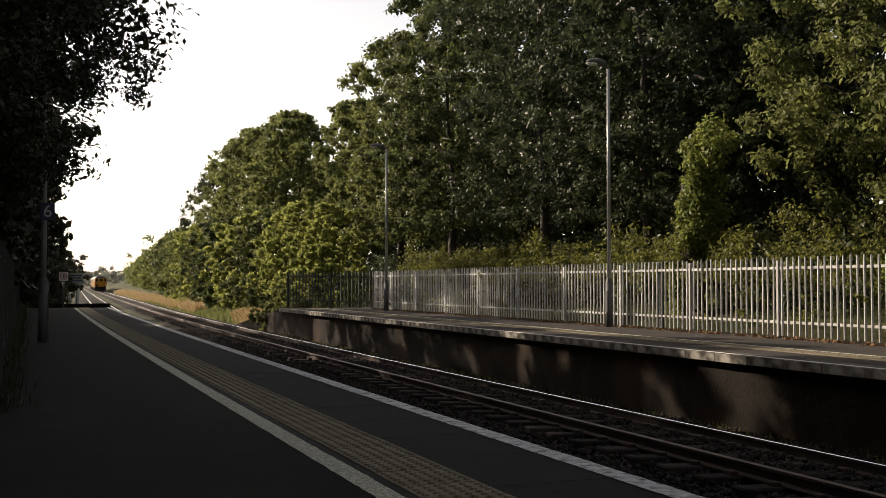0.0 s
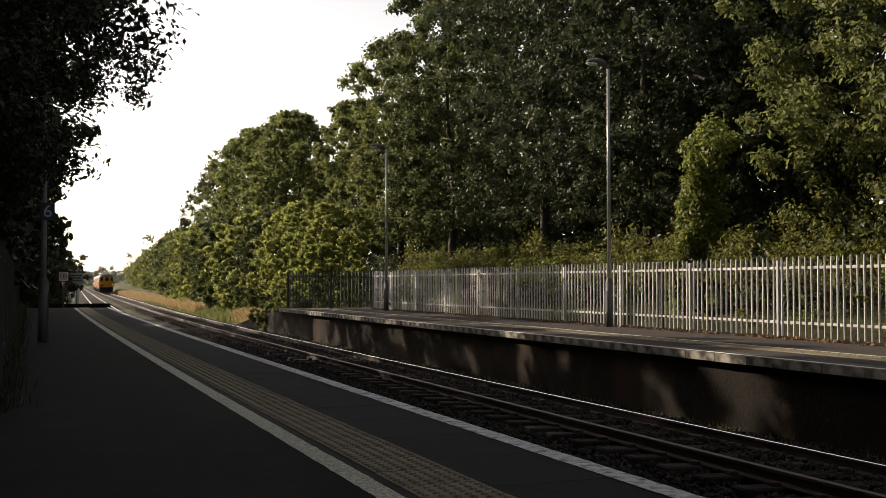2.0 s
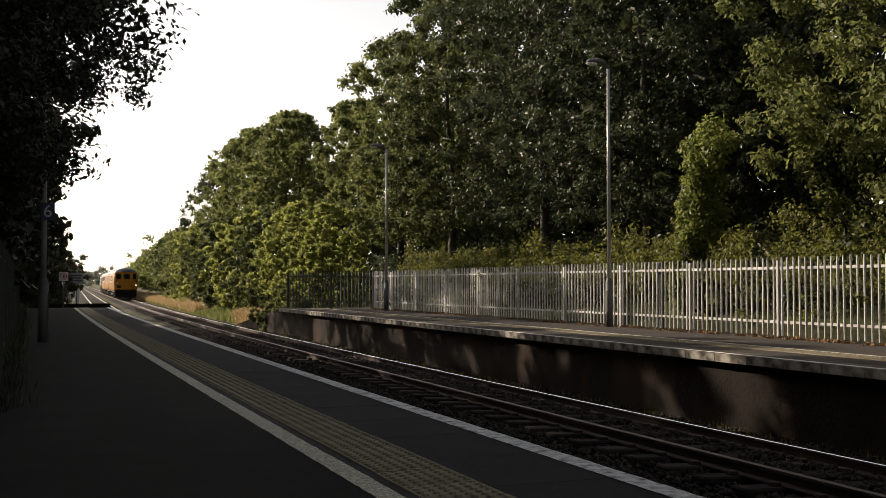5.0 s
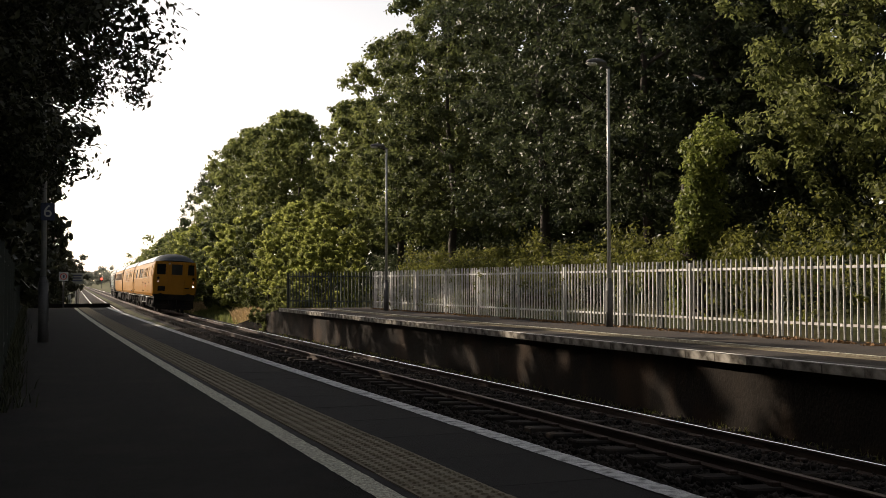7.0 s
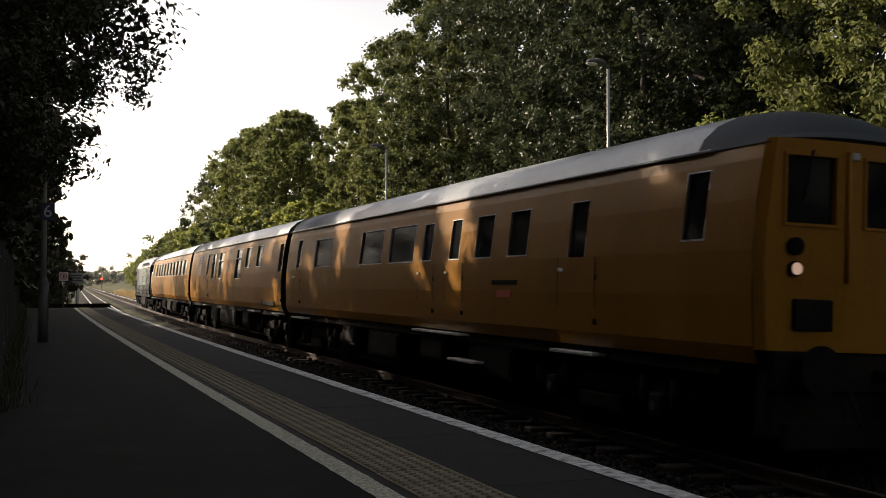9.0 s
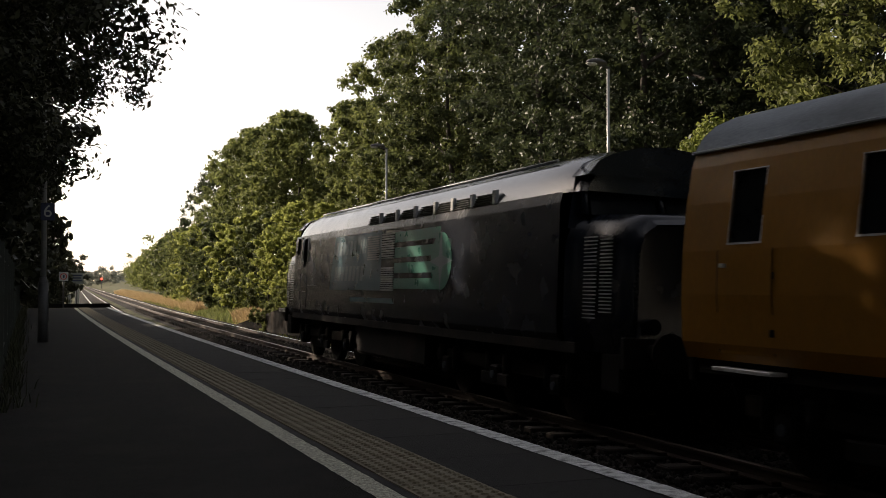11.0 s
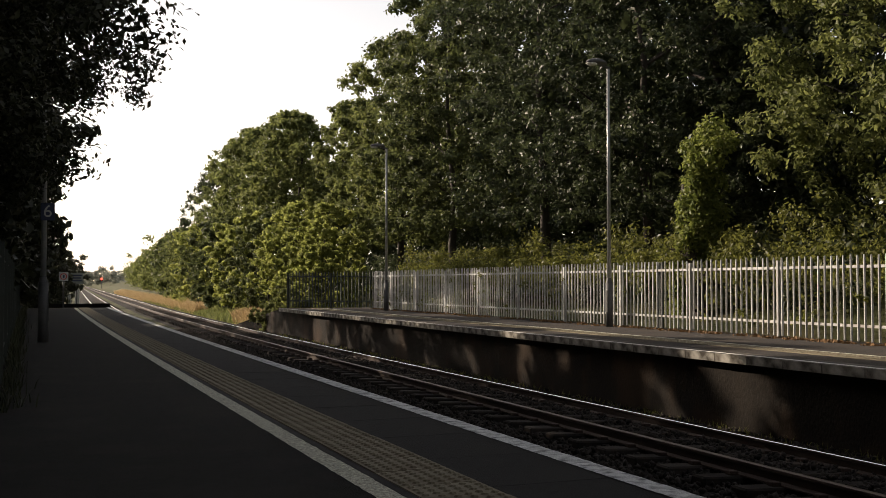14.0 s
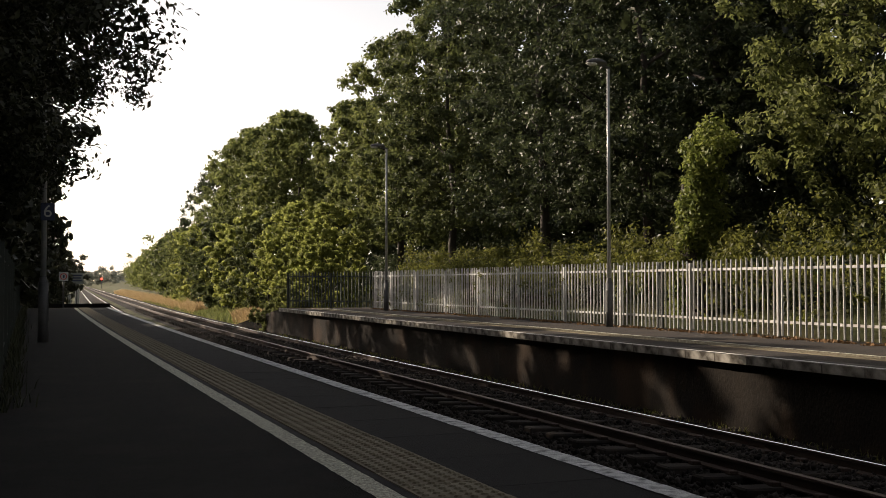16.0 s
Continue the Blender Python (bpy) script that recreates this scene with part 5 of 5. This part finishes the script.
part("cap", boxed(-0.07, 0.07, -0.08, 0.08, 1.46, 1.48, 0.004), M["galv_shaded"], fp)

# brambles that climb through the fence, and leaves blown against its foot
rnd = random.Random(77)
cs, rs = [], []
for i in range(150):
    y = 5 + 36 * rnd.random() ** 0.8
    if noise.noise((y * 0.6, 1.7, 0)) > -0.15:
        z0 = rnd.uniform(0.05, 0.9)
        for k in range(rnd.randint(1, 4)):
            cs.append((far_fence_x(y) + rnd.uniform(-0.06, 0.22), y + rnd.uniform(-0.12, 0.12), z0 + k * 0.15))
            rs.append(rnd.uniform(0.06, 0.16))
tagged(new("brambles", leaf_cloud("brambles", cs, rs, 4200, 0.036, M["leaf_weed"], 18, shell=0.1)), "green brambles growing through the palisade fence", "brambles", kind="stuff")
cs, rs = [], []
for i in range(260):
    y = rnd.uniform(4, 41)
    cs.append((far_fence_x(y) - 0.02 - abs(rnd.gauss(0, 0.12)), y, 0.01))
    rs.append(rnd.uniform(0.05, 0.2))
tagged(new("fallen_leaves", leaf_cloud("fallen_leaves", cs, rs, 4200, 0.035, M["leaf_litter"], 19, flat=0.25, shell=0.0)), "dry brown fallen leaves at the foot of the fence", "fallen leaves", kind="stuff")
spots = []
for i in range(1500):
    y = rnd.uniform(9, 44)
    spots.append((-0.16 + bend(y) * 0.6 + abs(rnd.gauss(0, 0.10)), y, 0.0))
tagged(new("grass_tufts", blades("grass_tufts", spots, M["leaf_shaded"], 14, 0.16, 0.006)), "dark grass tufts along the foot of the shaded fence", "grass", kind="stuff")
spots = []
for i in range(1600):
    y = rnd.uniform(6, 43)
    spots.append((X_EDGE_2 + 0.1 + bend(y) - abs(rnd.gauss(0, 0.12)), y, -1.16))
tagged(new("trackside_weeds", blades("trackside_weeds", spots, M["leaf_weed"], 15, 0.16, 0.007)), "small weeds at the foot of the platform wall", "weeds", kind="stuff")

# ---------------------------------------------------------------- pieces of the platforms and the track
def tile_mesh(size=0.42, n=6):
    s = size / 2 - 0.004
    vs = [(-s, -s, -0.03), (s, -s, -0.03), (s, s, -0.03), (-s, s, -0.03), (-s, -s, 0.006), (s, -s, 0.006), (s, s, 0.006), (-s, s, 0.006)]
    fs = [(4, 5, 6, 7), (0, 1, 5, 4), (1, 2, 6, 5), (2, 3, 7, 6), (3, 0, 4, 7)]
    for i in range(n):
        for j in range(n):
            x, y = -s + (i + 0.5) * 2 * s / n, -s + (j + 0.25 + 0.5 * (i % 2)) * 2 * s / n
            k = len(vs)
            for r, z in ((0.025, 0.006), (0.016, 0.0155)):
                vs += [(x + r * math.cos(a * math.pi / 3), y + r * math.sin(a * math.pi / 3), z) for a in range(6)]
            fs += [(k + a, k + (a + 1) % 6, k + 6 + (a + 1) % 6, k + 6 + a) for a in range(6)]
            fs.append(tuple(k + 6 + a for a in range(6)))
    return mesh_of("tactile_tile", vs, fs, M["tactile"])


TILE = tile_mesh()
TILE_FAR = tile_mesh(n=4)


def lay(name, me, x, y, z, parent, turn=0.0, wob=0.0015):
    ob = new(name, me)
    ob.parent = parent
    ob.matrix_basis = pose(x + bend(y) + random.uniform(-wob, wob), y, z + random.uniform(-wob, wob), random.uniform(-0.15, 0.15), random.uniform(-0.15, 0.15), -math.degrees(math.atan(bend_slope(y))) + turn)
    return ob


y = -6.14
while y < END_1 - 0.3:
    lay("tactile_tile", TILE, 1.968, y, 0.004, plat1)
    y += 0.42
y = 2.0
while y < END_2 - 1.5:
    lay("tactile_tile", TILE_FAR, 10.68, y, 0.004, plat2)
    y += 0.42
line_strip("cream_line", 11.02, 11.12, 0.004, -4, END_2 - 0.5, M["cream"], plat2, 0.012, 0.2)


def slab_mesh(w, length, h, over, mats):
    """An edge slab; its nose has a worn white face."""
    bm = bmesh.new()
    box(bm, -w / 2, w / 2, -length / 2 + 0.0015, length / 2 - 0.0015, -h, 0.0, 0.005)
    for f in bm.faces:
        f.material_index = 1 if (f.calc_center_median().x * over > w / 2 - 0.02 and f.calc_center_median().z > -h + 0.005) else 0
    return bm_mesh("edge_slab", bm, mats)


# edge slabs darkened to match the asphalt, canopy shade included in the colour
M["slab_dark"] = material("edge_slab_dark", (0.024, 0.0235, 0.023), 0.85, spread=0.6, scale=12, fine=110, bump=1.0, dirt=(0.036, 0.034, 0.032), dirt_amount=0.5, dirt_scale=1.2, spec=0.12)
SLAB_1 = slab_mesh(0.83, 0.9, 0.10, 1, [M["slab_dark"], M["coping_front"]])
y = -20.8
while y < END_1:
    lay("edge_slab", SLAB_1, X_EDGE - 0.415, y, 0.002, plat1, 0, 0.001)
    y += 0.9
line_strip("white_line", 2.862, 3.006, 0.0075, -20, END_1 - 0.1, M["white_line"], plat1, 0.005, 0.05)
SLAB_2 = slab_mesh(0.42, 0.74, 0.125, -1, [M["coping"], M["coping_front"]])
y = -20.2
while y < END_2:
    lay("edge_slab", SLAB_2, X_EDGE_2 + 0.21, y, 0.003, plat2, 0, 0.003)
    y += 0.745
line_strip("white_line", X_EDGE_2 + 0.008, X_EDGE_2 + 0.10, 0.0095, -20, END_2 - 0.05, M["coping_paint"], plat2, 0.009, 0.12)

bm = boxed(-1.3, 1.3, -0.125, 0.125, -0.2, 0.0, 0.02)
SLEEPER = bm_mesh("sleeper", bm, M["sleeper"])
bm = bmesh.new()
for s in (-0.7525, 0.7525):
    box(bm, s - 0.17, s - 0.06, -0.05, 0.05, 0.0, 0.045, 0.008)
    box(bm, s + 0.06, s + 0.17, -0.05, 0.05, 0.0, 0.045, 0.008)
CLIP = bm_mesh("rail_clips", bm, M["rail_rust"])
for t, xc, y0, y1 in ((track_2, 7.9325, 4.0, 88.0), (track_1, 4.3525, 20.0, 120.0)):
    y = y0
    while y < y1:
        c = cant(y)
        ob = new("sleeper", SLEEPER)
        ob.parent = t
        ob.matrix_basis = pose(xc + bend(y), y, ZR - 0.155 + c / 2, 0, math.degrees(c / 1.505), -math.degrees(math.atan(bend_slope(y))) + random.uniform(-0.6, 0.6))
        k = new("rail_clips", CLIP)
        k.parent = ob
        y += 0.68


def stones(name, n, seed, region):
    rng = np.random.default_rng(seed)
    x, y = region(rng, n)
    z = -1.105 + 0.03 * rng.random(n)
    s = 0.022 + 0.030 * rng.random(n)
    base = np.array([(1, 0, 0), (0, 1, 0), (-1, 0, 0), (0, -1, 0), (0, 0, 1), (0, 0, -1)], float)
    tri = np.array([(0, 1, 4), (1, 2, 4), (2, 3, 4), (3, 0, 4), (1, 0, 5), (2, 1, 5), (3, 2, 5), (0, 3, 5)])
    q = rng.normal(size=(n, 3, 3))
    q, _ = np.linalg.qr(q)
    st = 0.7 + 0.6 * rng.random((n, 6, 1))
    v = np.einsum("nij,nkj->nki", q, base[None] * st) * s[:, None, None] + np.stack([x, y, z], 1)[:, None, :]
    me = bpy.data.meshes.new(name)
    me.vertices.add(n * 6)
    me.vertices.foreach_set("co", v.ravel())
    me.loops.add(n * 24)
    me.loops.foreach_set("vertex_index", (tri[None] + (np.arange(n) * 6)[:, None, None]).ravel())
    me.polygons.add(n * 8)
    me.polygons.foreach_set("loop_start", np.arange(n * 8) * 3)
    me.materials.append(M["stone"])
    me.update(calc_edges=True)
    return me


def near_bed(rng, n):
    y = 5 + 45 * rng.random(n) ** 1.3
    return 5.4 + 4.2 * rng.random(n) + 0.00026 * y * y, y


tagged(new("ballast", stones("ballast", 27000, 3, near_bed)), "loose grey-brown ballast stones between the rails", "ballast", kind="stuff")


def train_front(t):
    """Where the leading end stands along the track: it gathers a little speed, then runs steadily."""
    keys = [(0.0, 268.0), (2.0, 219.0), (4.0, 164.5), (6.4, 88.9), (7.0, 69.3), (7.5, 54.1), (8.0, 38.9), (8.5, 23.5), (9.0, 8.3), (11.5, -66.2), (16.0, -200.3)]
    n = len(keys)
    k = max(0, min(n - 2, sum(1 for a, _ in keys if a <= t) - 1))

    def slope(i):
        a, b = keys[max(0, i - 1)], keys[min(n - 1, i + 1)]
        return (b[1] - a[1]) / (b[0] - a[0])
    (ta, ya), (tb, yb) = keys[k], keys[k + 1]
    h = tb - ta
    u = (t - ta) / h
    return ya * (1 + 2 * u) * (1 - u) ** 2 + yb * u * u * (3 - 2 * u) + h * slope(k) * u * (1 - u) ** 2 - h * slope(k + 1) * u * u * (1 - u)


def motions():
    """The train runs through; each vehicle keeps to the curve and cant of the far track."""
    times = [i * 0.25 for i in range(65)]
    for ob, back in zip(VEHICLES, (10.55, 30.80, 51.15, 71.5)):
        rows = []
        for t in times:
            y = train_front(t) + back
            c = cant(y)
            turn = -math.degrees(math.atan((bend(y + 7) - bend(y - 7)) / 14))
            rows.append((t, pose(7.9325 + (bend(y + 7) + bend(y - 7)) / 2, y, ZR + c / 2, 0, math.degrees(c / 1.505), turn)))
        walk(ob, rows)


motions()
